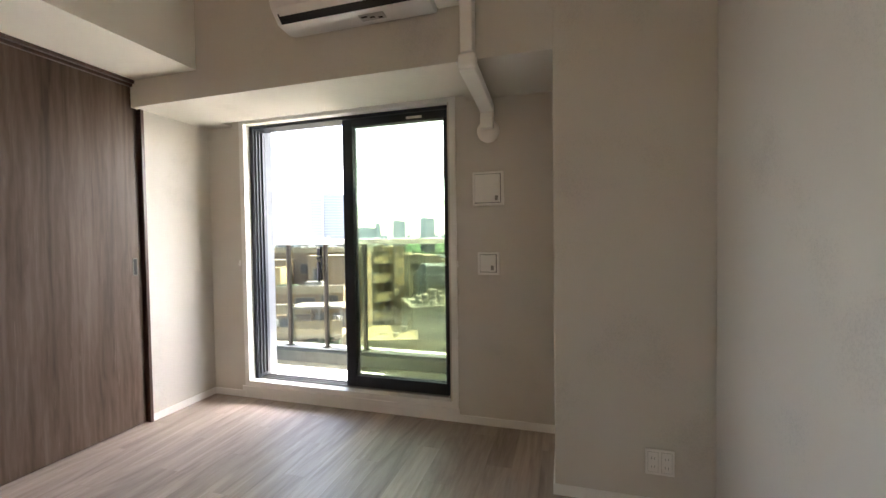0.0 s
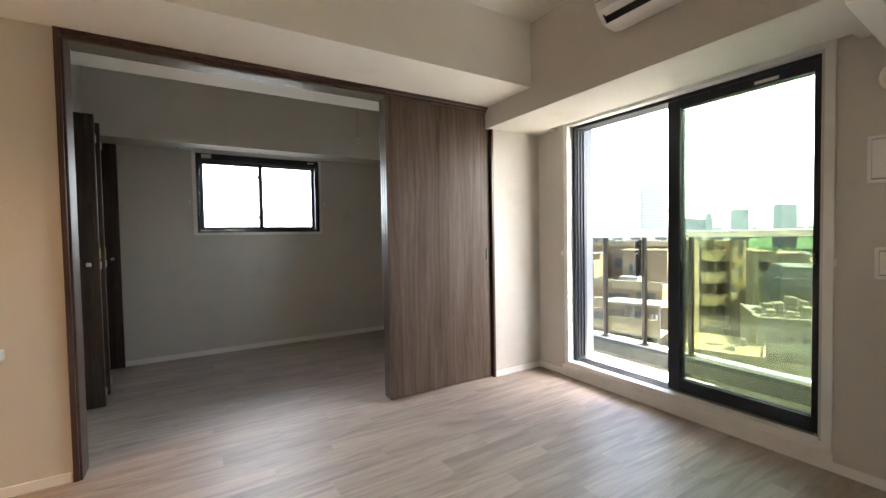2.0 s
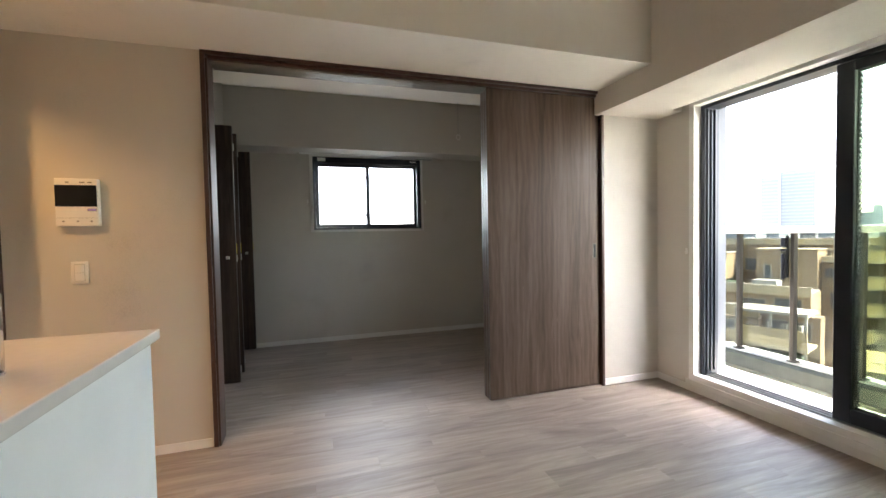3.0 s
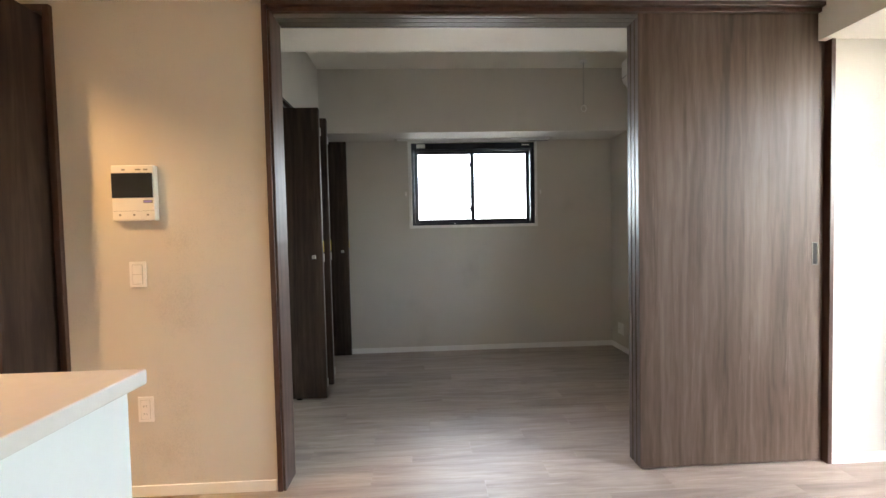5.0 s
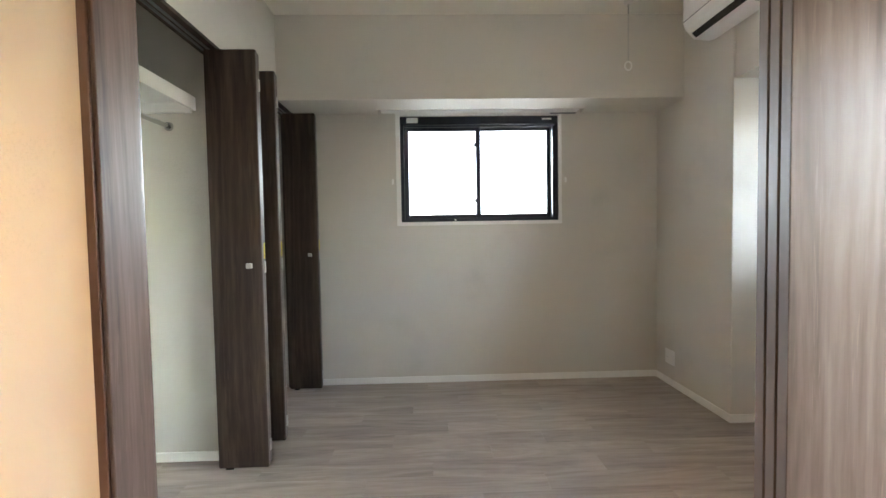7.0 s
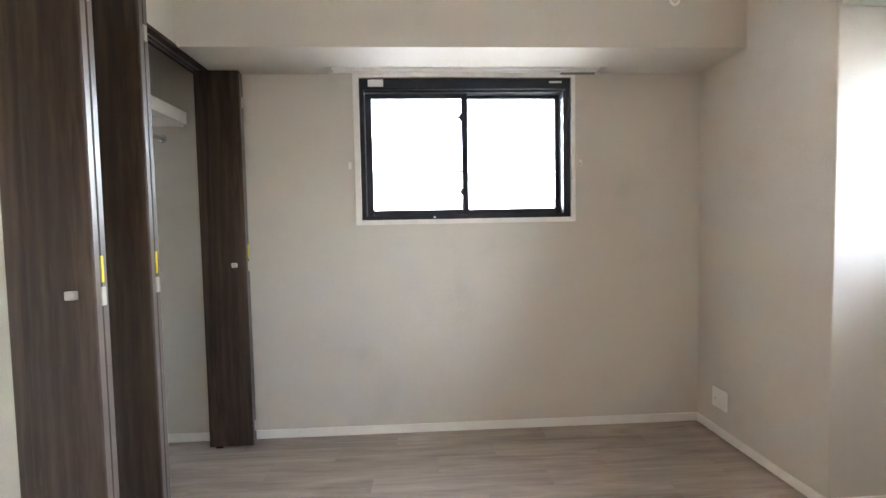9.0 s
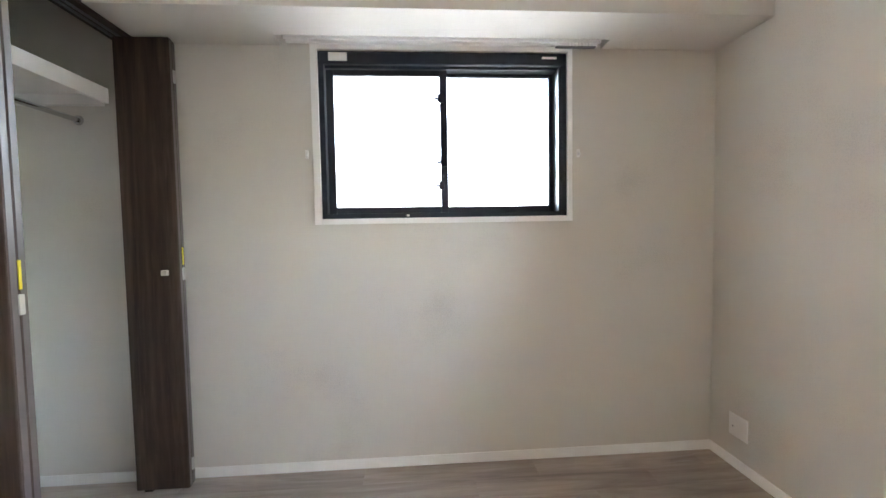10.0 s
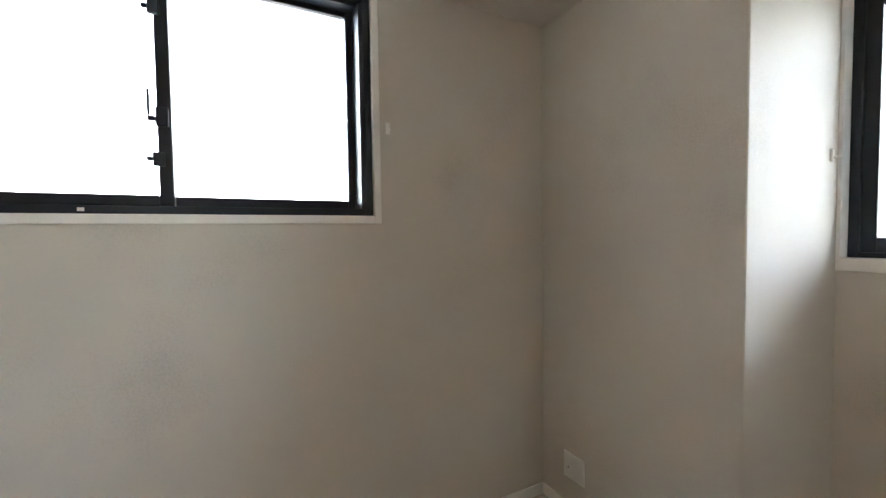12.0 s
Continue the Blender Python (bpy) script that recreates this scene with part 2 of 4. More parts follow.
def lathe(bm, x, y, prof, seg=28):
    """A turned body about the upright axis at x, y; prof: (radius, height) pairs."""
    rings = [[bm.verts.new((x + r * math.cos(2 * math.pi * i / seg), y + r * math.sin(2 * math.pi * i / seg), z)) for i in range(seg)] for r, z in prof]
    for a, b in zip(rings, rings[1:]):
        for i in range(seg):
            bm.faces.new((a[i], a[(i + 1) % seg], b[(i + 1) % seg], b[i]))
    bm.faces.new(rings[0][::-1])
    bm.faces.new(rings[-1])
    return bm


def extrude_profile(bm, pts, x0, x1, axis=0):
    """A prism: pts (u, z) in the plane across the axis (0: u is y; 1: u is x)."""
    put = (lambda s, u, z: (s, u, z)) if axis == 0 else (lambda s, u, z: (u, s, z))
    a = [bm.verts.new(put(x0, *p)) for p in pts]
    b = [bm.verts.new(put(x1, *p)) for p in pts]
    k = len(pts)
    bm.faces.new(a)
    bm.faces.new(b[::-1])
    for i in range(k):
        bm.faces.new((a[i], b[i], b[(i + 1) % k], a[(i + 1) % k]))
    bmesh.ops.recalc_face_normals(bm, faces=bm.faces)
    return bm


def smooth(bm):
    for f in bm.faces:
        f.smooth = True
    for e in bm.edges:
        if len(e.link_faces) == 2 and e.calc_face_angle(0) > 0.7:
            e.smooth = False
    return bm


def mesh_of(bm, name, mat):
    me = bpy.data.meshes.new(name)
    bmesh.ops.recalc_face_normals(bm, faces=bm.faces)
    bm.to_mesh(me)
    bm.free()
    me.materials.append(mat)
    return me


def thing(name, at, label, category, group=""):
    ob = tagged(new(name), label, category, group)
    ob.empty_display_size = 0.05
    ob.location = at
    ORIGIN[ob] = Vector(at)
    return ob


def part(name, bm, mat, parent, label=""):
    """One mesh, given in world places, as a part of a thing or of a part."""
    o = ORIGIN[parent]
    bmesh.ops.translate(bm, verts=bm.verts, vec=-o)
    ob = new(name, mesh_of(bm, name, mat))
    ob.parent = parent
    ORIGIN[ob] = o
    return tagged(ob, label)


def solid(name, bm, mat, label="", category="", kind="structure", group=""):
    ob = new(name, mesh_of(bm, name, mat))
    ORIGIN[ob] = Vector((0, 0, 0))
    return tagged(ob, label, category, group, kind)


# ---- the shell ----
CEIL_Z, SOFFIT, NSOFF, FARSOFF = 2.87, 2.395, 2.213, 2.258
XW, XP, XB, XE = -5.076, -2.72, -2.87, 0.765      # far wall, partition faces, east wall
YN, YB, YC, YS = 2.853, 2.235, -0.813, -2.6       # north wall, beam face, closet front, south wall

floor = solid("floor", boxes((-5.3, 0.97, -2.8, 2.853, -0.16, -0.006)), JOINT, "grey-brown oak-look vinyl plank floor", "floor")
solid("wall_north", boxes(
    (-5.276, -4.19, YN, 3.06, -0.3, CEIL_Z), (-4.19, -3.05, YN, 3.06, -0.3, 1.172), (-4.19, -3.05, YN, 3.06, 2.15, CEIL_Z),
    (-3.05, -2.357, YN, 3.06, -0.3, CEIL_Z), (-2.357, -0.655, YN, 3.06, -0.3, 0.128), (-2.357, -0.655, YN, 3.06, 2.224, CEIL_Z),
    (-0.655, 0.965, YN, 3.06, -0.3, CEIL_Z)), WALL, "off-white wallpapered outer wall", "wall")
solid("wall_west", boxes(
    (-5.276, XW, -1.7, 0.052, -0.16, CEIL_Z), (-5.276, XW, 0.052, 1.383, -0.16, 1.362),
    (-5.276, XW, 0.052, 1.383, 2.238, CEIL_Z), (-5.276, XW, 1.383, YN, -0.16, CEIL_Z)), WALL, "off-white wallpapered bedroom wall", "wall")
solid("wall_east", boxes((XE, 0.965, -2.8, YN, -0.16, CEIL_Z)), WALL, "off-white wallpapered living room wall", "wall")
solid("wall_south", boxes((-5.1, XE, -2.8, YS, -0.16, CEIL_Z)), WALL, "off-white wallpapered kitchen wall", "wall")
solid("wall_partition", boxes(
    (XB, XP, 2.292, YN, 0, SOFFIT), (XB, XP, -1.545, -0.567, 0, SOFFIT), (XB, XP, -2.6, -2.46, 0, SOFFIT), (XB, XP, -2.46, -1.545, 2.372, SOFFIT)), WALL, "off-white wallpapered partition wall", "wall")
solid("wall_closet_header", boxes((XW, XB, -0.913, YC, 2.268, CEIL_Z)), WALL, "off-white wallpapered wall above the closet doors", "wall")
solid("wall_closet_divider", boxes((-4.1, -3.953, -0.913, YC, 0, 2.268), (-4.1, -3.953, -1.5, -0.913, 0, CEIL_Z)), WALL, "off-white wallpapered wall between two closets", "wall")
solid("wall_closet_end", boxes((-2.935, XB, -0.913, YC, 0, 2.268)), WALL, "narrow off-white wall beside the closet", "wall")
solid("wall_closet_back", boxes((XW, XB, -1.6, -1.5, 0, CEIL_Z)), CLOSET, "white papered closet back wall", "wall")
solid("wall_pantry_back", boxes((-3.5, -3.4, -2.6, -1.6, 0, CEIL_Z)), WALL, "off-white pantry back wall", "wall")
solid("ceiling", boxes((-5.276, 0.965, -2.8, 3.06, CEIL_Z, 3.0)), CEIL, "off-white papered ceiling", "ceiling")
solid("beam_partition", boxes((-2.795, -2.165, YS, YB, SOFFIT, CEIL_Z), (-3.26, -2.795, YC, YB, SOFFIT, CEIL_Z)), CEIL, "off-white papered ceiling beam over the sliding doors", "beam")
solid("ceiling_kitchen", boxes((-2.165, XE, YS, -0.95, SOFFIT, CEIL_Z)), CEIL, "off-white lowered kitchen ceiling", "ceiling")
solid("beam_north", boxes(
    (-4.2, 0.065, YB, 2.745, NSOFF, CEIL_Z), (-4.2, -2.475, 2.745, YN, NSOFF, CEIL_Z), (-0.515, 0.065, 2.745, YN, NSOFF, CEIL_Z),
    (-2.475, -0.515, 2.745, YN, 2.315, CEIL_Z)), WALL, "off-white papered beam above the balcony window", "beam")
solid("beam_west", boxes(
    (-4.965, -4.703, YC, 2.223, FARSOFF, CEIL_Z), (XW, -4.965, YC, -0.125, FARSOFF, CEIL_Z), (XW, -4.965, 1.565, 2.223, FARSOFF, CEIL_Z),
    (XW, -4.965, -0.125, 1.565, 2.325, CEIL_Z)), WALL, "off-white papered beam above the bedroom window", "beam")
solid("column_bedroom", boxes((XW, -4.2, 2.223, YN, 0, CEIL_Z), bevel=0.004), WALL, "off-white papered corner column", "column")
solid("column_living", boxes((0.065, XE, 2.205, YN, 0, CEIL_Z), bevel=0.004), WALL, "off-white papered column beside the balcony window", "column")

# baseboards
BH, BT = 0.055, 0.009
for rows in (
    ((XP, -2.40, YN - BT, YN), (-0.615, 0.065, YN - BT, YN), (-2.40, -0.615, YN - BT, YN)),
    ((XP, XP + BT, 2.30, YN - BT),), ((XP, XP + BT, -1.53, -0.58),),
    ((0.065 - BT, 0.065, 2.205 - BT, YN - BT), (0.065, XE - BT, 2.205 - BT, 2.205)), ((XE - BT, XE, YS, 2.205),),
    ((XW, XW + BT, YC, 2.223),), ((XW + BT, -4.2, 2.223 - BT, 2.223), (-4.2, -4.2 + BT, 2.223 - BT, YN)), ((-4.2 + BT, XB, YN - BT, YN),),
    ((XW, XW + BT, -1.5, YC),), ((-3.953, -3.953 + BT, -1.5, YC),), ((XW + BT, -4.1, -1.5, -1.5 + BT),), ((-3.953 + BT, XB, -1.5, -1.5 + BT),),
    ((XB - BT, XB, 2.30, YN - BT),),
):
    solid("baseboard", boxes(*[(a, b, c, d, 0.0, BH) for a, b, c, d in rows], bevel=0.002), WHITE, "slim white baseboard", "baseboard")


# ---- windows ----
def ring(x0, x1, z0, z1, w, y0, y1, wb=None, wt=None, bevel=0.0015):
    """Four butted bars round an opening in a wall that runs along x."""
    wb, wt = w if wb is None else wb, w if wt is None else wt
    return boxes((x0, x0 + w, y0, y1, z0, z1), (x1 - w, x1, y0, y1, z0, z1), (x0 + w, x1 - w, y0, y1, z0, z0 + wb), (x0 + w, x1 - w, y0, y1, z1 - wt, z1), bevel=bevel)


solid("wall_cladding", boxes(
    (-5.276, -4.25, 3.0605, 3.18, -0.219, 2.8595), (-4.25, -2.99, 3.0605, 3.18, -0.219, 1.12), (-4.25, -2.99, 3.0605, 3.18, 2.2, 2.8595),
    (-2.99, -2.362, 3.0605, 3.18, 0.062, 2.8595), (-2.362, -0.63, 3.0605, 3.18, 2.24, 2.8595), (-0.63, 0.96, 3.0605, 3.18, -0.219, 2.8595),
    (-1.455, -0.63, 3.0605, 3.18, -0.219, 0.1)), EXTWALL, "pale blue-grey outer wall cladding along the balcony", "wall")

# balcony window: both sashes slid to one side
win = solid("window_1", ring(-2.40, -0.596, 0.098, 2.262, 0.043, 2.838, 2.905), WHITE, "open sliding balcony window in a white casing", "window")
part("sill_board", boxes((-2.43, -0.59, 2.836, 2.8525, 0.055, 0.097), bevel=0.003), WHITE, win)
fr = part("window_frame", boxes((-2.356, -2.322, 2.906, 3.05, 0.126, 2.23), (-0.674, -0.64, 2.906, 3.05, 0.126, 2.23), (-2.322, -0.674, 2.906, 3.05, 2.195, 2.23), bevel=0.0015), ALU, win, "black aluminium frame")
part("threshold", boxes((-2.321, -0.675, 2.906, 3.06, 0.126, 0.138), bevel=0.001), SILLMET, win, "pale aluminium threshold")
for y in (2.925, 2.962, 3.0):
    part("track", boxes((-2.32, -0.69, y, y + 0.006, 0.1385, 0.15)), ALU2, fr)
    part("jamb_rail", boxes((-2.3215, -2.309, y, y + 0.008, 0.175, 2.185)), ALU, fr)
for k, (y0, xl) in enumerate(((2.912, -1.505), (2.952, -1.507))):
    sash = part("sash", boxes(
        (xl, xl + 0.085, y0, y0 + 0.03, 0.152, 2.192), (-0.702, -0.675, y0, y0 + 0.03, 0.152, 2.192),
        (xl + 0.085, -0.702, y0, y0 + 0.03, 0.152, 0.237), (xl + 0.085, -0.702, y0, y0 + 0.03, 2.135, 2.192), bevel=0.003), ALU, win, "black aluminium sliding sash")
    part("pane", boxes((xl + 0.084, -0.701, y0 + 0.012, y0 + 0.018, 0.236, 2.136)), GLASS_GREEN, sash, "green-tinted coated glass")
part("screen_edge", boxes((-1.51, -1.45, 3.003, 3.02, 0.152, 2.185), bevel=0.002), ALU, win)
hatch = bmesh.new()
for k in range(64):
    z = 0.2 + 0.03 * k
    cyl(hatch, (-1.421, 2.946, z), (-1.397, 2.946, z + 0.03), 0.0035, seg=5)
    cyl(hatch, (-1.397, 2.948, z), (-1.421, 2.948, z + 0.03), 0.0035, seg=5)
part("folded_net", hatch, ALU, win, "folded black insect net")
lock = part("crescent_lock", boxes((-0.699, -0.681, 2.9, 2.9115, 1.09, 1.15), (-0.693, -0.687, 2.886, 2.9, 1.12, 1.135), bevel=0.003), BLACK, win)
part("label", boxes((-0.98, -0.86, 2.909, 2.9115, 2.15, 2.168)), PLASTIC, win)


def far_window():
    """Sliding window of two sashes in the bedroom's far wall."""
    w = solid("window_2", boxes(
        (XW - 0.06, XW + 0.008, 0.018, 0.054, 1.332, 2.266), (XW - 0.06, XW + 0.008, 1.381, 1.408, 1.332, 2.266),
        (XW - 0.06, XW + 0.008, 0.054, 1.381, 1.332, 1.362), (XW - 0.06, XW + 0.008, 0.054, 1.381, 2.238, 2.266), bevel=0.002), WHITE, "closed sliding bedroom window in a white casing", "window")
    x = XW - 0.012
    f = part("window_frame", boxes(
        (x - 0.15, x, 0.054, 0.082, 1.362, 2.238), (x - 0.15, x, 1.353, 1.381, 1.362, 2.238),
        (x - 0.15, x, 0.082, 1.353, 1.362, 1.388), (x - 0.15, x, 0.082, 1.353, 2.205, 2.238), bevel=0.002), ALU, w, "black aluminium frame")
    part("head_stop", boxes((x - 0.149, x - 0.031, 0.0825, 1.3525, 2.16, 2.2045)), ALU, w)
    part("side_stop", boxes((x - 0.149, x - 0.001, 1.336, 1.3525, 1.3885, 2.1595)), ALU, w)
    part("screen_case", boxes((x - 0.03, x + 0.004, 0.06, 1.375, 2.172, 2.233), bevel=0.004), ALU, w, "roll screen case")
    part("label", boxes((x + 0.0045, x + 0.007, 0.11, 0.205, 2.185, 2.228)), PLASTIC, w, "white paper label")
    part("label", boxes((x + 0.0045, x + 0.007, 1.245, 1.325, 2.205, 2.217)), PLASTIC, w)
    for k, (x1, ya, yb) in enumerate(((x - 0.045, 0.083, 0.732), (x - 0.085, 0.692, 1.3355))):
        zt = 2.128 if k == 0 else 2.138
        s = part("sash", boxes(
            (x1 - 0.03, x1, ya, ya + 0.04, 1.39, 2.159), (x1 - 0.03, x1, yb - (0.04 if k == 0 else 0.026), yb, 1.39, 2.159),
            (x1 - 0.03, x1, ya + 0.04, yb - (0.04 if k == 0 else 0.026), 1.39, 1.425), (x1 - 0.03, x1, ya + 0.04, yb - (0.04 if k == 0 else 0.026), zt, 2.159), bevel=0.003), ALU, w, "black aluminium sash")
        part("pane", boxes((x1 - 0.018, x1 - 0.012, ya + 0.039, yb - (0.039 if k == 0 else 0.025), 1.424, zt + 0.001)), GLASS_CLEAR, s)
    xs = x - 0.045
    lk = part("crescent_lock", boxes((xs, xs + 0.018, 0.69, 0.725, 1.64, 1.70), (xs + 0.004, xs + 0.012, 0.668, 0.69, 1.655, 1.672), (xs + 0.004, xs + 0.012, 0.668, 0.676, 1.672, 1.755), bevel=0.003), ALU, w, "black crescent lock")
    for z in (1.515, 1.985):
        part("sash_stop", boxes((xs, xs + 0.014, 0.678, 0.71, z, z + 0.045), (xs, xs + 0.01, 0.662, 0.678, z + 0.015, z + 0.03), bevel=0.003), ALU, w)
    part("catch", boxes((x + 0.0005, x + 0.006, 0.50, 0.515, 1.37, 1.38)), PLASTIC, w)
    return w


far_window()
# bedroom side window on the balcony
sw = solid("window_3", ring(-4.234, -3.006, 1.137, 2.19, 0.046, 2.838, 2.905), WHITE, "bedroom window to the balcony in a white casing", "window")
part("window_frame", ring(-4.19, -3.05, 1.172, 2.15, 0.03, 2.906, 3.04), ALU, sw, "black aluminium frame")
for xl, xr, y0 in ((-4.16, -3.60, 2.925), (-3.64, -3.08, 2.965)):
    s = part("sash", ring(xl, xr, 1.2, 2.12, 0.042, y0, y0 + 0.03, 0.055), ALU, sw)
    part("pane", boxes((xl + 0.041, xr - 0.041, y0 + 0.012, y0 + 0.018, 1.254, 2.079)), GLASS_GREY, s)


# curtain rails in the soffit slots
def curtain_rail(x0, x1, y, z, clips, along):
    at = ((x0 + x1) / 2, y, z)
    r = thing("curtain_rail", at, "white double curtain rail in the ceiling slot above a window", "curtain rail", "curtain rails")
    put = (lambda a, b, c, d, e, f: (a, b, c, d, e, f)) if along == 0 else (lambda a, b, c, d, e, f: (c, d, a, b, e, f))
    for k, off in enumerate((0.0, 0.045)):
        part("rail", boxes(put(x0, x1, y + off - 0.008, y + off + 0.008, z - 0.016, z), bevel=0.002), ALU2, r)
    for i in range(clips):
        c = x0 + (x1 - x0) * (i + 0.5) / clips
        part("bracket", boxes(put(c - 0.02, c + 0.02, y - 0.02, y + 0.065, z + 0.0005, z + 0.012), bevel=0.002), PLASTIC, r)
    for k in range(5):
        c = x1 - 0.05 - 0.016 * k
        part("runner", boxes(put(c - 0.005, c + 0.005, y - 0.006, y + 0.006, z - 0.036, z - 0.0165), bevel=0.001), PLASTIC, r)
    return r


curtain_rail(-2.44, -0.55, 2.775, 2.303, 6, 0)
rail_w = thing("curtain_rail", (-5.02, 0.72, 2.31), "white double curtain rail in the ceiling slot above a window", "curtain rail", "curtain rails")
for xo in (-4.995, -5.04):
    part("rail", boxes((xo - 0.008, xo + 0.008, -0.09, 1.53, 2.254, 2.27), bevel=0.002), WHITE, rail_w)
for yc in (0.0, 0.3, 0.62, 0.94, 1.2, 1.45):
    part("bracket", boxes((-5.06, -4.975, yc - 0.02, yc + 0.02, 2.2705, 2.3245), bevel=0.002), PLASTIC, rail_w)
for k in range(7):
    yc = 1.36 + 0.018 * k
    part("runner", boxes((-5.0, -4.988, yc - 0.006, yc + 0.006, 2.234, 2.2535), bevel=0.001), PLASTIC, rail_w)
part("end_cap", boxes((-5.005, -4.985, 1.29, 1.5, 2.228, 2.2335)), ALU2, rail_w)


def tassel_hook(x, y, z, nx, ny):
    h = thing("tassel_hook", (x, y, z), "small white curtain tie hook on the wall", "hook", "curtain hooks")
    part("base", boxes((x - (0.004 if nx else 0.008), x + (0.004 if nx else 0.008), y - (0.004 if ny else 0.008), y + (0.004 if ny else 0.008), z - 0.022, z + 0.022), bevel=0.002), PLASTIC, h)
    part("tip", boxes((x + nx * 0.005 - 0.004, x + nx * 0.02 + 0.004, y + ny * 0.005 - 0.004, y + ny * 0.02 + 0.004, z - 0.012, z - 0.002), bevel=0.002), PLASTIC, h)


tassel_hook(-0.594, YN - 0.004, 1.105, 0, -1)
tassel_hook(-2.43, YN - 0.004, 1.105, 0, -1)
tassel_hook(XW + 0.004, -0.012, 1.70, 1, 0)
tassel_hook(XW + 0.004, 1.44, 1.70, 1, 0)
tassel_hook(-4.2 + 0.004, 2.78, 1.55, 1, 0)

# ---- sliding doors and their frame ----
frame_ = solid("door_1", boxes((XB - 0.012, -2.70, -0.573, -0.548, 0, 2.372), (XB - 0.012, -2.70, -0.573, 2.302, 2.372, 2.394), (XB - 0.012, -2.712, 2.279, 2.302, 0, 2.372), bevel=0.002), FRAME, "dark brown door frame of the sliding doors", "door frame")
part("lining", boxes((-2.855, -2.706, -0.5475, -0.535, 0, 2.352), bevel=0.002), JAMB, frame_, "satin brown jamb lining")
part("head_lining", boxes((XB - 0.01, -2.722, -0.535, 2.2785, 2.352, 2.3715), bevel=0.001), FRAME, frame_)
for k in range(3):
    x = -2.762 - 0.04 * k
    for dx in (-0.012, 0.012):
        part("head_track", boxes((x + dx - 0.004, x + dx + 0.004, -0.53, 2.27, 2.337, 2.3515)), TRACK, frame_)


PULL = plain("bronze_pull", (0.16, 0.145, 0.125), 0.3, 0.8)
WELL = plain("grey_pull_well", (0.03, 0.029, 0.028), 0.9)


def sliding_door(x, y0, y1, z1, handle):
    d = thing("sliding_door", (x, (y0 + y1) / 2, 0.008), "dark grey-brown wood-grain sliding door pushed open", "sliding door", "sliding doors")
    part("leaf", boxes((x - 0.033, x, y0, y1, 0.008, z1), bevel=0.0015), DOOR, d)
    part("edge_band", boxes((x - 0.0315, x - 0.0015, y0 - 0.0015, y0 - 0.0002, 0.01, z1 - 0.002)), EDGE, d)
    if handle:
        yc, zc = y1 - 0.045, 1.115
        pull = part("finger_pull", boxes((x - 0.001, x + 0.0025, yc - 0.017, yc - 0.011, zc - 0.06, zc + 0.06), (x - 0.001, x + 0.0025, yc + 0.011, yc + 0.017, zc - 0.06, zc + 0.06),
            (x - 0.001, x + 0.0025, yc - 0.011, yc + 0.011, zc + 0.054, zc + 0.06), (x - 0.001, x + 0.0025, yc - 0.011, yc + 0.011, zc - 0.06, zc - 0.054), bevel=0.001), PULL, d, "bronze metal finger pull")
        part("pull_well", boxes((x + 0.0002, x + 0.001, yc - 0.011, yc + 0.011, zc - 0.054, zc + 0.054)), WELL, pull)


sliding_door(-2.742, 1.285, 2.272, 2.368, True)
sliding_door(-2.782, 1.285, 2.265, 2.345, False)
sliding_door(-2.822, 1.285, 2.265, 2.345, False)


# ---- closet ----
def bifold(x, y0, y1, z0, z1, facing, knob=True):
    """A folded pair of closet door leaves that stands out from the closet front; x: its face, facing: +1 east, -1 west."""
    t = 0.031
    d = thing("folding_door", (x - facing * t, (y0 + y1) / 2, z0), "dark brown wood-grain folding closet door, folded open", "folding door", "folding closet doors")
    for k in range(2):
        a = x - facing * (t + 0.004) * k
        b = a - facing * t
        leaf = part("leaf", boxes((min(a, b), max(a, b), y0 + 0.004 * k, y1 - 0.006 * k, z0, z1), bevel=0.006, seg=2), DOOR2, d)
        part("edge_band", boxes((min(a, b) + 0.006, max(a, b) - 0.006, y1 - 0.006 * k - 0.001, y1 - 0.006 * k + 0.0012, z0 + 0.01, z1 - 0.01)), EDGE, leaf, "light satin edge")
    mid = x - facing * (t + 0.002)
    for z in (0.13, 1.1, 2.06):
        part("hinge", boxes((mid - 0.009, mid + 0.009, y1 - 0.004, y1 + 0.006, z - 0.03, z + 0.03), bevel=0.002), SATIN, d, "small bright metal hinge")
    part("tag", boxes((mid - 0.004, mid + 0.004, y1 + 0.001, y1 + 0.004, 1.145, 1.23)), YELLOW, d, "yellow hinge tag")
    if knob:
        part("knob", boxes((min(x, x + facing * 0.022), max(x, x + facing * 0.022), y1 - 0.075, y1 - 0.048, 1.096, 1.123), bevel=0.002), SATIN, d, "square satin nickel knob")
    part("pivot", boxes((mid - 0.02, mid + 0.02, y0 + 0.03, y0 + 0.07, z0 - 0.014, z0 + 0.001)), BLACK, d)


bifold(-3.825, -0.865, -0.60, 0.02, 2.236, 1)
bifold(-4.108, -0.862, -0.61, 0.02, 2.236, 1, False)
bifold(-4.95, -0.868, -0.612, 0.02, 2.236, 1)
bifold(-2.955, -0.865, -0.60, 0.02, 2.236, -1)

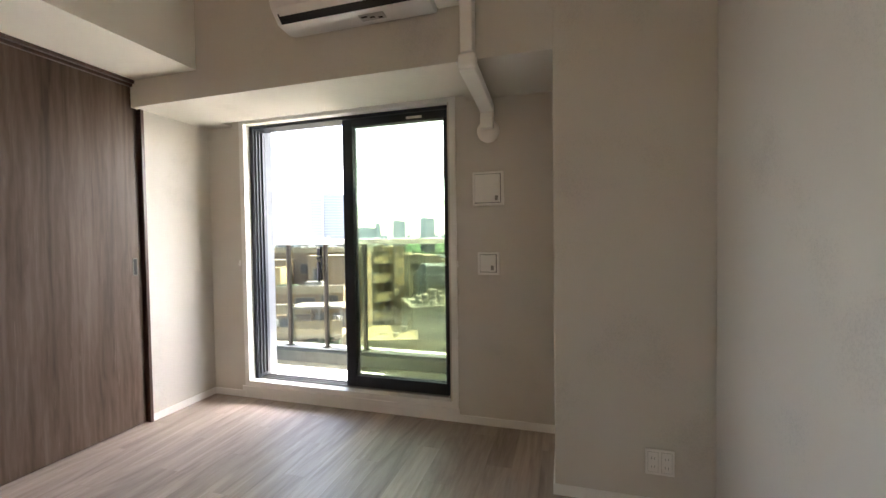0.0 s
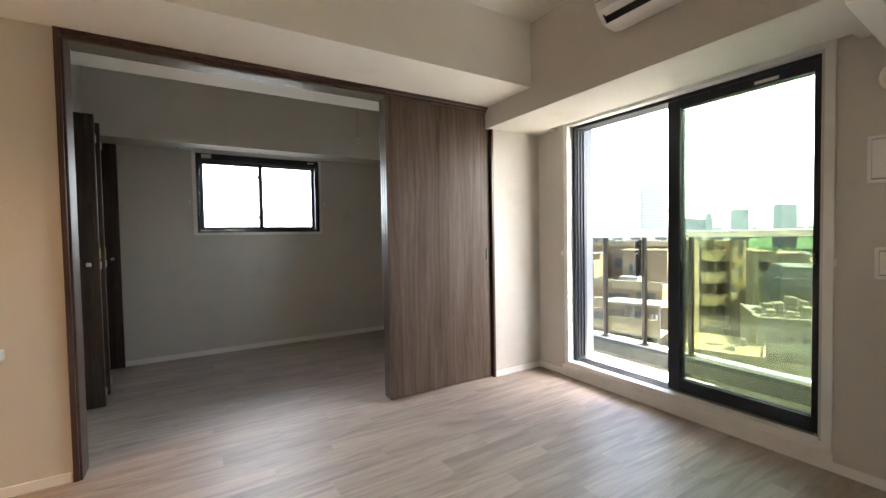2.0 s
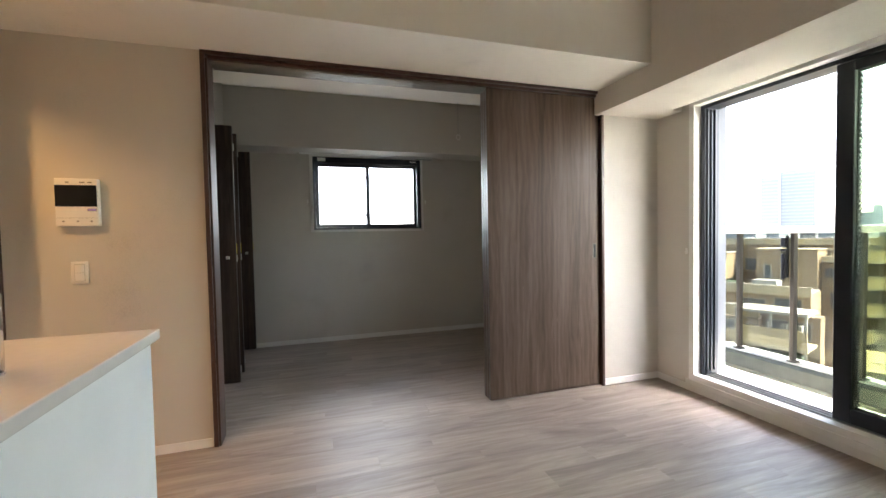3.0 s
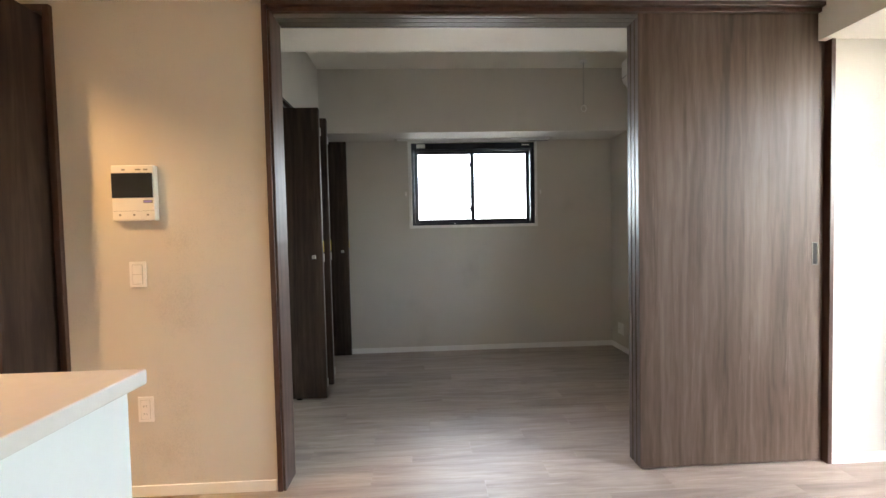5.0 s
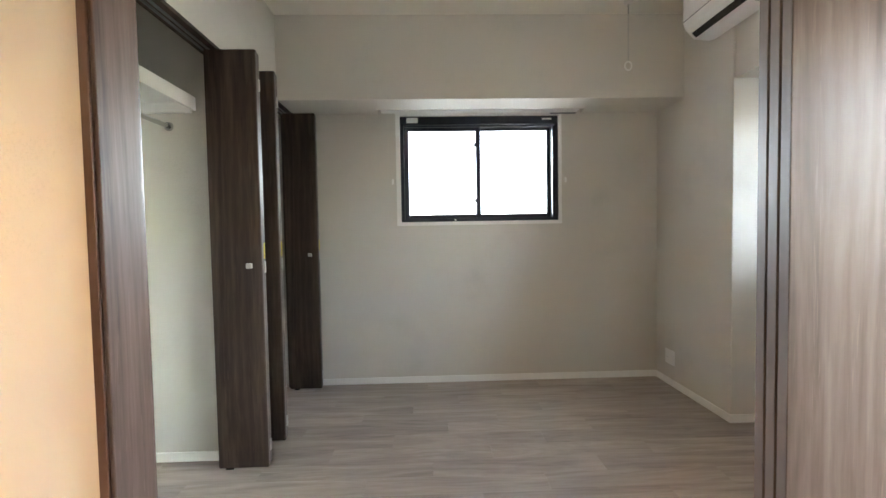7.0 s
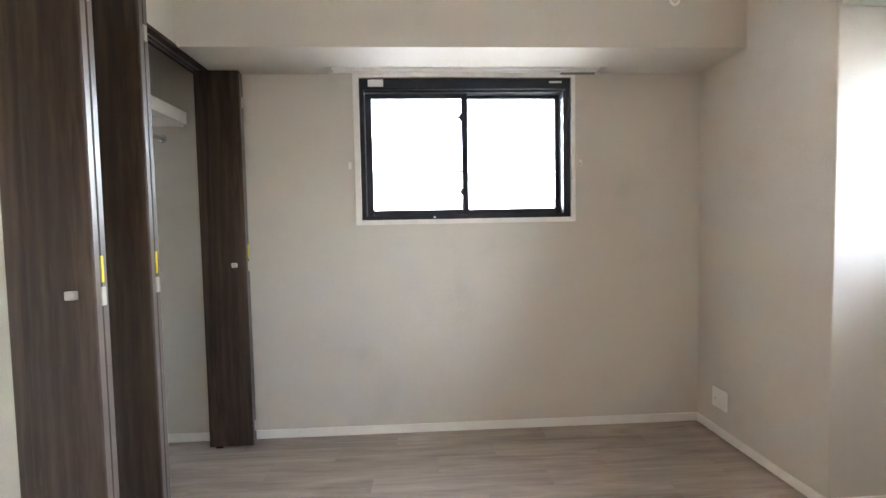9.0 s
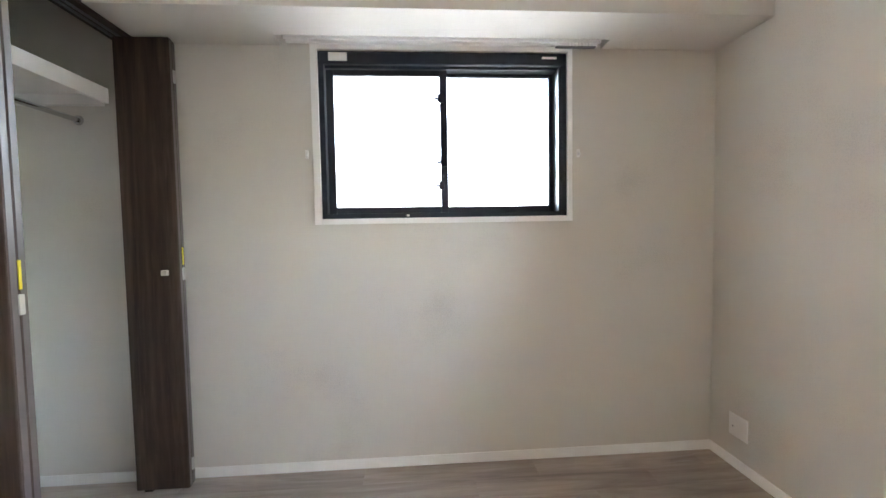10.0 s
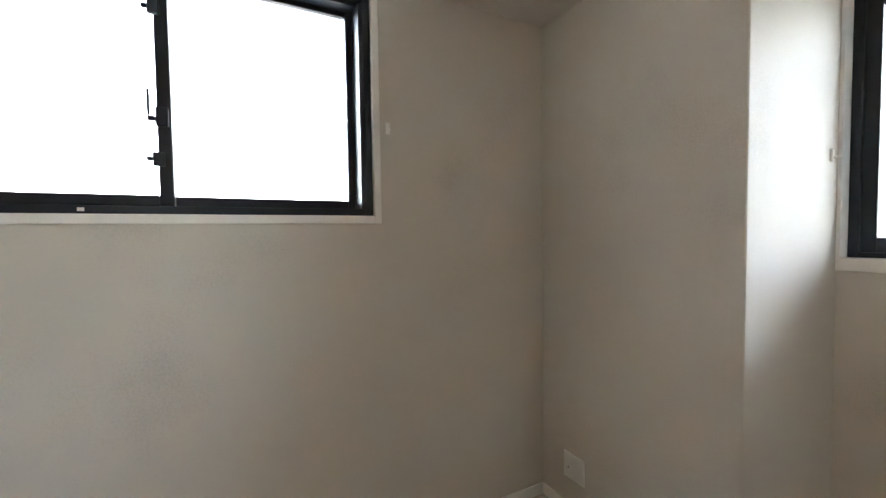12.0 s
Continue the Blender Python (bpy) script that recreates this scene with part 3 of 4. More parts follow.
for x0, x1 in ((-5.072, -4.102), (-3.951, -2.937)):
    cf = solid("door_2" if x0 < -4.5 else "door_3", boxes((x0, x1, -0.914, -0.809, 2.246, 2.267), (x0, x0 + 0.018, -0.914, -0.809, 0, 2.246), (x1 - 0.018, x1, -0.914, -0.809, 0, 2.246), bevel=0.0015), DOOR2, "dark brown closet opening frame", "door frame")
    for dy in (-0.875, -0.845):
        part("head_track", boxes((x0 + 0.02, x1 - 0.02, dy - 0.004, dy + 0.004, 2.2365, 2.2455)), ALU2, cf)
    sh = thing("closet_shelf", ((x0 + x1) / 2, -1.25, 1.965), "white closet shelf fixed under the closet ceiling", "shelf", "closet shelves")
    a, b = (XW, -4.1) if x0 < -4.5 else (-3.953, XB)
    part("board", boxes((a, b, -1.498, -1.0, 2.0, 2.03), bevel=0.001), WHITE, sh)
    part("front_rail", boxes((a, b, -1.0, -0.98, 1.958, 2.032), bevel=0.002), WHITE, sh)
    part("side_cleat", boxes((a, a + 0.02, -1.498, -1.002, 1.945, 1.9995)), WHITE, sh)
    rod = thing("hanging_rod", ((a + b) / 2, -1.13, 1.875), "chrome hanging rod below the closet shelf", "clothes rod", "clothes rods")
    part("rod", smooth(cyl(bmesh.new(), (a + 0.012, -1.13, 1.875), (b - 0.012, -1.13, 1.875), 0.0125)), STEEL, rod)
    part("flange", smooth(cyl(bmesh.new(), (a + 0.0005, -1.13, 1.875), (a + 0.014, -1.13, 1.875), 0.025, 0.02)), STEEL, rod)
    part("flange", smooth(cyl(bmesh.new(), (b - 0.014, -1.13, 1.875), (b - 0.0005, -1.13, 1.875), 0.02, 0.025)), STEEL, rod)


# ---- air conditioners ----
def air_conditioner(x0, x1, z0, yb, label):
    """Wall unit whose back is at y = yb and whose front looks towards -y."""
    a = thing("air_conditioner", ((x0 + x1) / 2, yb, z0), label, "air conditioner", "air conditioners")
    d = 0.235
    prof = [(yb - 0.002, z0 + 0.02), (yb - 0.06, z0), (yb - d + 0.075, z0 + 0.012), (yb - d + 0.015, z0 + 0.075), (yb - d, z0 + 0.115), (yb - d, z0 + 0.245), (yb - d + 0.02, z0 + 0.28), (yb - 0.03, z0 + 0.285), (yb - 0.002, z0 + 0.285)]
    bm = extrude_profile(bmesh.new(), prof, x0, x1)
    es = [e for e in bm.edges if abs(e.verts[0].co.x - e.verts[1].co.x) < 1e-5]
    bmesh.ops.bevel(bm, geom=es, offset=0.008, segments=2, profile=0.5, affect="EDGES")
    part("body", smooth(bm), PLASTIC, a)
    part("front_panel", boxes((x0 + 0.015, x1 - 0.015, yb - d - 0.008, yb - d - 0.0005, z0 + 0.125, z0 + 0.262), bevel=0.004, seg=2), PLASTIC, a)
    fl = extrude_profile(bmesh.new(), [(yb - d + 0.006, z0 + 0.07), (yb - d + 0.036, z0 + 0.038), (yb - d + 0.042, z0 + 0.043), (yb - d + 0.012, z0 + 0.076)], x0 + 0.05, x1 - 0.05)
    bmesh.ops.translate(fl, verts=fl.verts, vec=(0, -0.006, -0.006))
    part("air_flap", fl, PLASTIC, a)
    sl = extrude_profile(bmesh.new(), [(yb - d + 0.034, z0 + 0.050), (yb - d + 0.071, z0 + 0.0115), (yb - d + 0.077, z0 + 0.0175), (yb - d + 0.041, z0 + 0.056)], x0 + 0.03, x1 - 0.03)
    part("outlet_slot", sl, BLACK, a, "dark air outlet slot")
    st = part("sticker", boxes((x0 + 0.48, x0 + 0.62, yb - 0.13, yb - 0.075, z0 - 0.0005, z0 + 0.006)), STICKER, a, "grey printed sticker")
    for k in range(3):
        part("print_bar", boxes((x0 + 0.49 + 0.045 * k, x0 + 0.525 + 0.04 * k, yb - 0.122 + 0.012 * k, yb - 0.108 + 0.012 * k, z0 - 0.0012, z0 - 0.0006)), BLACK, st)
    part("seam", boxes((x0 + 0.01, x1 - 0.01, yb - d - 0.0015, yb - d + 0.002, z0 + 0.117, z0 + 0.123)), GREYPL, a)
    return a


air_conditioner(-1.405, -0.525, 2.465, YB, "white wall-mounted air conditioner on the living room beam")
air_conditioner(-4.37, -3.55, 2.515, YB, "white wall-mounted air conditioner on the bedroom beam")

# pipe cover from the unit down to the wall
duct = thing("pipe_cover", (-0.355, 2.2, 2.2), "white plastic pipe cover bending from beam to wall", "pipe cover")


def tube_box(bm, p0, p1, w, h, bevel=0.008):
    a, b = Vector(p0), Vector(p1)
    q = (b - a).to_track_quat("Z", "X").to_matrix().to_4x4()
    r = bmesh.ops.create_cube(bm, size=1.0, matrix=Matrix.Translation((a + b) / 2) @ q @ Matrix.Diagonal((h, w, (b - a).length, 1)))
    vs = set(r["verts"])
    bmesh.ops.bevel(bm, geom=[e for e in bm.edges if e.verts[0] in vs and e.verts[1] in vs], offset=bevel, segments=2, profile=0.5, affect="EDGES")
    return bm


part("upper_duct", tube_box(bmesh.new(), (-0.355, 2.2, 2.225), (-0.355, 2.2, 2.64), 0.088, 0.066), PLASTIC, duct)
part("elbow", boxes((-0.402, -0.308, 2.156, 2.232, 2.148, 2.2245), bevel=0.02, seg=3), PLASTIC, duct)
part("sloped_duct", tube_box(bmesh.new(), (-0.357, 2.19, 2.172), (-0.366, 2.79, 2.135), 0.088, 0.062), PLASTIC, duct)
part("lower_duct", tube_box(bmesh.new(), (-0.368, 2.812, 2.165), (-0.368, 2.812, 2.0), 0.085, 0.066), PLASTIC, duct)
part("wall_cap", smooth(lathe(bmesh.new(), 0, 0, [(0.03, 0), (0.076, 0.0), (0.076, 0.012), (0.062, 0.03), (0.03, 0.034)])), PLASTIC, duct)
cap = duct.children[-1]
cap.data.transform(Matrix.Translation(ORIGIN[duct]))
cap.data.transform(Matrix.Translation(-ORIGIN[duct]) @ Matrix.Translation((-0.368, YN - 0.0005, 1.995)) @ pose(0, 0, 0, 90, 0, 0))
part("side_duct", tube_box(bmesh.new(), (-0.523, 2.2, 2.53), (-0.402, 2.2, 2.53), 0.07, 0.06), PLASTIC, duct)


# ---- wall fittings ----
def vent(x0, x1, z0, z1, label):
    v = thing("wall_vent", ((x0 + x1) / 2, YN, z0), label, "wall vent", "wall vents")
    part("bezel", boxes((x0, x1, YN - 0.014, YN - 0.0005, z0, z1), bevel=0.008, seg=3), PLASTIC, v)
    part("cover", boxes((x0 + 0.022, x1 - 0.026, YN - 0.03, YN - 0.0145, z0 + 0.024, z1 - 0.022), bevel=0.003, seg=2), PLASTIC, v)
    part("gap", boxes((x0 + 0.018, x1 - 0.02, YN - 0.0149, YN - 0.0141, z0 + 0.018, z1 - 0.017)), GREYPL, v)
    part("knob", boxes((x1 - 0.058, x1 - 0.038, YN - 0.033, YN - 0.0302, z0 + 0.034, z0 + 0.066), bevel=0.001), GREYPL, v)


vent(-0.481, -0.266, 1.497, 1.728, "large square white wall air vent")
vent(-0.45, -0.298, 1.032, 1.189, "small square white wall air vent")


def plate(name, origin, u, nrm, w, h, label, kind):
    """Switch or outlet plate; origin: its centre on the wall, u: the wall's level axis, nrm: away from the wall."""
    o, u, nrm = Vector(origin), Vector(u), Vector(nrm)
    t = thing(name, origin, label, name.replace("_", " "), "wall outlets" if "outlet" in name else "")

    def slab(a0, a1, b0, b1, d0, d1, bevel=0.0015):
        p, q = o + u * a0 + nrm * d0, o + u * a1 + nrm * d1
        return boxes((min(p.x, q.x), max(p.x, q.x), min(p.y, q.y), max(p.y, q.y), o.z + b0, o.z + b1), bevel=bevel)

    part("cover_plate", slab(-w / 2, w / 2, -h / 2, h / 2, 0.0003, 0.008, 0.002), PLASTIC, t)
    if kind == "switch":
        part("gap", slab(-0.025, 0.025, -0.048, 0.048, 0.0081, 0.0084, 0), GAP, t)
        for b0, b1 in ((-0.045, -0.001), (0.001, 0.045)):
            part("rocker", slab(-0.022, 0.022, b0, b1, 0.0086, 0.0115), PLASTIC, t)
    elif kind == "blank":
        for c in ((-0.03, 0.03)):
            part("insert", slab(c - 0.022, c + 0.022, -0.047, 0.047, 0.0083, 0.0098), PLASTIC, t)
        part("pin_hole", slab(-0.034, -0.026, -0.01, -0.002, 0.0099, 0.0102, 0), GREYPL, t)
    else:
        cs = (0.0,) if w < 0.1 else (-0.029, 0.029)
        for c in cs:
            part("gap", slab(c - 0.023, c + 0.023, -0.048, 0.048, 0.0081, 0.0084, 0), GAP, t)
            ins = part("insert", slab(c - 0.021, c + 0.021, -0.046, 0.046, 0.0086, 0.0098), PLASTIC, t)
            for bz in (-0.022, 0.018):
                for s in (-0.0065, 0.0065):
                    part("slot", slab(c + s - 0.0012, c + s + 0.0012, bz - 0.005, bz + 0.005, 0.0099, 0.0102, 0), GREYPL, ins)
    return t


plate("wall_outlet", (0.535, 2.205, 0.23), (1, 0, 0), (0, -1, 0), 0.124, 0.122, "white double wall outlet low on the column", "outlet")
plate("wall_outlet", (-4.866, 2.223, 0.23), (1, 0, 0), (0, -1, 0), 0.122, 0.118, "white blank outlet plate low on the bedroom wall", "blank")
plate("wall_outlet", (XP, -1.198, 0.435), (0, 1, 0), (1, 0, 0), 0.074, 0.124, "cream wall outlet beside the kitchen counter", "outlet")
plate("light_switch", (XP, -1.206, 1.097), (0, 1, 0), (1, 0, 0), 0.078, 0.124, "cream double light switch below the intercom", "switch")

ic = thing("intercom", (XP, -1.184, 1.355), "cream video intercom with a black screen on the wall", "intercom")
part("case", boxes((XP + 0.0005, XP + 0.034, -1.291, -1.094, 1.355, 1.617), bevel=0.005, seg=2), PLASTIC, ic)
part("screen", boxes((XP + 0.0342, XP + 0.037, -1.288, -1.1, 1.463, 1.58), bevel=0.001), BLACK, ic, "black glossy screen")
part("talk_button", boxes((XP + 0.0342, XP + 0.0365, -1.145, -1.102, 1.437, 1.452), bevel=0.003, seg=2), GREYPL, ic)
# the icon's violet glow is only a surface colour, without emission
part("talk_button_cap", boxes((XP + 0.0366, XP + 0.0372, -1.141, -1.106, 1.44, 1.449)), VIOLET, ic, "lit violet icon, its glow put in as plain colour")
part("crease", boxes((XP + 0.0342, XP + 0.0346, -1.285, -1.1, 1.4, 1.4012)), GREYPL, ic)
for yc in (-1.255, -1.19, -1.128):
    part("button_mark", boxes((XP + 0.0342, XP + 0.0347, yc - 0.005, yc + 0.005, 1.378, 1.386)), GREYPL, ic)
for yc, w in ((-1.232, 0.008), (-1.165, 0.012), (-1.13, 0.01)):
    part("mark", boxes((XP + 0.0342, XP + 0.0347, yc - w, yc + w, 1.592, 1.599)), GREYPL, ic)

# ceiling hook of the drying pole
hk = thing("drying_hook", (-4.536, 1.714, CEIL_Z), "white hanging laundry pole hook on the bedroom ceiling", "ceiling hook")
part("rose", smooth(lathe(bmesh.new(), -4.536, 1.714, [(0.012, CEIL_Z - 0.02), (0.03, CEIL_Z - 0.016), (0.034, CEIL_Z - 0.0005)])), PLASTIC, hk)
part("rod", smooth(cyl(bmesh.new(), (-4.536, 1.714, CEIL_Z - 0.018), (-4.536, 1.714, 2.455), 0.005, seg=10)), SATIN, hk)
rb = bmesh.new()
NR = 24
for i in range(NR):
    a0, a1 = 2 * math.pi * i / NR, 2 * math.pi * (i + 1) / NR
    cyl(rb, (-4.536, 1.714 + 0.024 * math.cos(a0), 2.425 + 0.03 * math.sin(a0)), (-4.536, 1.714 + 0.024 * math.cos(a1), 2.425 + 0.03 * math.sin(a1)), 0.0055, seg=8)
part("ring", smooth(rb), PLASTIC, hk)

# ---- kitchen counter ----
kc = thing("kitchen_counter", (-0.5, -0.95, 0.0), "white kitchen island counter with a pale top and a recessed end", "kitchen counter")
part("front_panel", boxes((-1.70, XE - 0.01, -0.565, -0.548, 0.0, 0.893), bevel=0.0015), PANEL, kc)
part("end_panel", boxes((-1.70, -1.682, -1.30, -0.5655, 0.0, 0.893), bevel=0.0015), PANEL, kc)
part("back_panel", boxes((-1.68, XE - 0.01, -1.30, -1.28, 0.0, 0.893)), PANEL, kc)
part("plinth", boxes((-1.66, XE - 0.02, -1.26, -0.6, 0.0, 0.06)), GREYPL, kc)
sx0, sx1, sy0, sy1 = -1.50, -0.85, -1.22, -0.885

wt = bmesh.new()
rings = []
for z in (0.8935, 0.932):
    rings.append([wt.verts.new((x, y, z)) for x, y in ((-1.745, -1.35), (XE - 0.01, -1.35), (XE - 0.01, -0.53), (-1.745, -0.53))])
    rings.append([wt.verts.new((x, y, z)) for x, y in ((sx0, sy0), (sx1, sy0), (sx1, sy1), (sx0, sy1))])
for i in range(4):
    j = (i + 1) % 4
    for a, b_ in ((rings[0], rings[1]), (rings[2], rings[3]), (rings[0], rings[2]), (rings[1], rings[3])):
        wt.faces.new((a[i], a[j], b_[j], b_[i]))
bmesh.ops.recalc_face_normals(wt, faces=wt.faces)
bmesh.ops.bevel(wt, geom=[e for e in wt.edges if len(e.link_faces) == 2 and e.calc_face_angle(0) > 1.0], offset=0.004, segments=2, profile=0.5, affect="EDGES")
part("worktop", wt, COUNTER, kc, "pale polished worktop")
sink = part("sink", boxes((sx0 - 0.01, sx1 + 0.01, sy0 - 0.01, sy1 + 0.01, 0.73, 0.735), (sx0 - 0.01, sx0 - 0.005, sy0, sy1, 0.735, 0.892), (sx1 + 0.005, sx1 + 0.01, sy0, sy1, 0.735, 0.892), (sx0, sx1, sy0 - 0.01, sy0 - 0.005, 0.735, 0.892), (sx0, sx1, sy1 + 0.005, sy1 + 0.01, 0.735, 0.892)), SATIN, kc, "steel sink basin")
TX, TY = -1.265, -0.76
tap = thing("faucet", (TX, TY, 0.932), "slim chrome cylindrical kitchen faucet on the counter", "faucet")
part("base_ring", smooth(lathe(bmesh.new(), TX, TY, [(0.034, 0.9325), (0.034, 0.937), (0.033, 0.939)])), STEEL, tap)
part("body", smooth(lathe(bmesh.new(), TX, TY, [(0.0325, 0.9415), (0.0325, 1.105), (0.0315, 1.107)])), STEEL, tap)
part("cap", smooth(lathe(bmesh.new(), TX, TY, [(0.0305, 1.1085), (0.0325, 1.110), (0.0325, 1.137), (0.0305, 1.141), (0.008, 1.1425)])), STEEL, tap)

# ---- pantry with a folded door ----
pf = solid("door_4", boxes((-2.90, -2.70, -1.577, -1.5455, 0, 2.372), (-2.90, -2.70, -2.459, -2.425, 0, 2.372), (-2.90, -2.70, -2.425, -1.577, 2.34, 2.3715), bevel=0.002), FRAME, "dark brown pantry door frame", "door frame")
pd = thing("folding_door", (-2.58, -1.62, 0.015), "dark brown folding pantry door, folded open", "folding door")
for k in range(2):
    y = -1.595 - 0.036 * k
    part("leaf", boxes((-2.84, -2.455 - 0.008 * k, y - 0.031, y, 0.015, 2.33), bevel=0.005, seg=2), DOOR2, pd)
part("tag", boxes((-2.454, -2.451, -1.632, -1.624, 1.0, 1.09)), YELLOW, pd, "yellow hinge tag")
for z in (0.15, 0.97, 2.15):
    part("hinge", boxes((-2.457, -2.446, -1.638, -1.62, z - 0.03, z + 0.03), bevel=0.002), SATIN, pd)
for z in (0.45, 0.95, 1.42, 1.95):
    s = thing("pantry_shelf", (-3.15, -2.1, z), "white adjustable shelf inside the pantry", "shelf", "pantry shelves")
    part("board", boxes((-3.399, -2.93, -2.598, -1.602, z, z + 0.022), bevel=0.001), WHITE, s)
for lx, ly in ((-2.0, -1.95), (-1.1, -1.9), (-0.3, -1.9)):
    dl = thing("downlight", (lx, ly, SOFFIT), "small round recessed ceiling downlight", "downlight", "kitchen downlights")
    part("trim_ring", smooth(lathe(bmesh.new(), lx, ly, [(0.05, SOFFIT - 0.008), (0.055, SOFFIT - 0.0005)])), PLASTIC, dl)
    part("lamp_face", smooth(lathe(bmesh.new(), lx, ly, [(0.03, SOFFIT - 0.0105), (0.04, SOFFIT - 0.0085)])), emitter("warm_lamp", (1.0, 0.62, 0.3), 1.0), dl)

# ---- balcony ----
solid("balcony_floor", boxes((-5.276, 9.0, 3.06, 4.42, -0.42, -0.22)), BALC_FLOOR, "pale sheet-covered balcony floor", "balcony floor")
solid("balcony_curb", boxes((-5.276, 9.0, 4.42, 4.72, -0.42, -0.085), bevel=0.01), CONCRETE, "painted concrete balcony curb", "curb")
solid("balcony_curb_cap", boxes((-5.276, 9.0, 4.535, 4.735, -0.0845, -0.07), bevel=0.004), WHITE, "white metal cap on the balcony curb", "curb cap")
# metallic finish added to the white step to reflect sun up to the soffits
solid("balcony_step", boxes((-2.9, -1.46, 3.065, 3.5, -0.219, 0.06), bevel=0.008), SILLMET, "pale step below the balcony window, made metallic to bounce sun indoors", "step")
solid("balcony_slab_above", boxes((-5.276, 9.0, 3.062, 4.55, 2.86, 3.05)), CONCRETE, "concrete slab of the balcony above", "slab")
solid("wall_facade", boxes((0.966, 14.0, 2.95, 3.06, -24, 12), (-5.276, 0.966, 2.95, 3.06, 3.052, 12), (-5.276, 0.966, 2.95, 3.06, -24, -0.43), (-5.276, -5.1, -9, 2.95, -24, -0.43), (-5.276, -5.1, -9, 2.95, 3.052, 12), (-5.276, -5.1, -9, -1.701, -0.43, 3.052)), EXTWALL, "pale tiled outer wall of the apartment house", "facade")
rl = thing("balcony_railing", (-2.0, 4.57, -0.085), "glass balcony railing with dark posts and pale top rail", "railing")
part("top_rail", boxes((-5.2, 4.6, 4.53, 4.62, 1.222, 1.285), bevel=0.008, seg=2), plain("pale_rail", (0.72, 0.72, 0.70), 0.35, 0.2), rl, "pale metal top rail")
for i in (-4, -3, -2, -1, 0, 1, 5, 6, 7, 11, 12):
    x = -2.735 + 0.537 * i
    part("post", boxes((x - 0.018, x + 0.018, 4.545, 4.60, -0.064, 1.222), (x - 0.04, x + 0.04, 4.53, 4.615, -0.0655, -0.05), bevel=0.003), RAILALU, rl)
for i, n in ((-4, 1), (-3, 1), (-2, 1), (-1, 1), (0, 1), (1, 4), (5, 1), (6, 1), (7, 4), (11, 1)):
    x = -2.735 + 0.537 * i
    part("glass_panel", boxes((x + 0.001, x + 0.537 * n - 0.001, 4.606, 4.614, -0.069, 1.2215)), GLASS_RAIL, rl)
pb = thing("laundry_bracket", (-2.76, 4.53, 0.98), "black laundry pole bracket on a railing post", "pole bracket")
part("plate", boxes((-2.775, -2.755, 4.515, 4.544, 0.78, 1.2), bevel=0.004), BLACK, pb)
part("upper_arm", boxes((-2.8, -2.756, 4.47, 4.514, 1.08, 1.18), bevel=0.012, seg=2), BLACK, pb)
part("pivot", smooth(cyl(bmesh.new(), (-2.80, 4.50, 1.05), (-2.75, 4.50, 1.05), 0.022)), BLACK, pb)
part("lower_arm", boxes((-2.8, -2.766, 4.475, 4.514, 0.75, 1.02), bevel=0.014, seg=2), BLACK, pb)

# ---- the city beyond the balcony ----
EYE0 = Vector((0.15, 0.02, 1.28))
GROUND = -24.0


def far(az, dist):
    return Vector((EYE0.x + dist * math.sin(radians(az)), EYE0.y + dist * math.cos(radians(az))))


def height(el, dist):
    return EYE0.z + dist * math.tan(radians(el))


solid("ground", boxes((-2500, 2500, 4.8, 3000, GROUND - 1, GROUND), (-2500, -5.4, -2500, 4.8, GROUND - 1, GROUND)), ASPHALT, "distant city ground", "ground")


class Front:
    """A building set out by the compass: rows give bearings, depths behind the front line and sight-line slopes from the balcony door."""

    def __init__(self, name, az, dist, skew, label):
        p = far(az, dist)
        self.ob = tagged(new(name), label, "building", "city buildings")
        self.ob.location = (p.x, p.y, GROUND)
        self.ob.rotation_euler = (0, 0, radians(-az - skew))
        ORIGIN[self.ob] = Vector((0, 0, GROUND))
        self.az, self.dist, self.squeeze = az, dist, math.cos(radians(skew))

    def row(self, a0, a1, v0, v1, e0, e1=None):
        d = self.dist + v0
        u = [d * math.tan(radians(a - self.az)) / self.squeeze for a in (a0, a1)]
        z = [EYE0.z + d * math.tan(radians(e)) if e is not None else GROUND for e in (e0, e1)]
        return (u[0], u[1], v0, v1, min(z), max(z))

    def put(self, name, mat, *row, parent=None, bevel=0.0):
        return part(name, boxes(self.row(*row), bevel=bevel), mat, parent or self.ob)

    def window(self, a0, a1, v, e0, e1, casing, lights=2):
        """A cased window on the front plane at depth v, with its panes."""
        x0, x1, _, _, z0, z1 = self.row(a0, a1, v, v + 1, e0, e1)
        w = part("window", boxes((x0, x1, v - 0.07, v - 0.005, z0, z0 + 0.07), (x0, x1, v - 0.07, v - 0.005, z1 - 0.07, z1), (x0, x0 + 0.07, v - 0.07, v - 0.005, z0 + 0.07, z1 - 0.07), (x1 - 0.07, x1, v - 0.07, v - 0.005, z0 + 0.07, z1 - 0.07)), casing, self.ob)
        step = (x1 - x0 - 0.14) / lights
        for k in range(lights):
            part("pane", boxes((x0 + 0.07 + step * k + 0.02, x0 + 0.07 + step * (k + 1) - 0.02, v - 0.05, v - 0.006, z0 + 0.071, z1 - 0.071)), WINGL, w)
        return w

    def outdoor_unit(self, a, v, e):
        x, _, _, _, z, _ = self.row(a, a + 1, v, v + 1, e, e + 1)
        ou = part("outdoor_unit", boxes((x, x + 0.85, v - 0.35, v, z, z + 0.62), bevel=0.03), PLASTIC, self.ob)
        for k in range(2):
            part("fan_grille", boxes((x + 0.08 + 0.38 * k, x + 0.4 + 0.38 * k, v - 0.36, v - 0.351, z + 0.15, z + 0.5), bevel=0.003), ROOFG, ou)


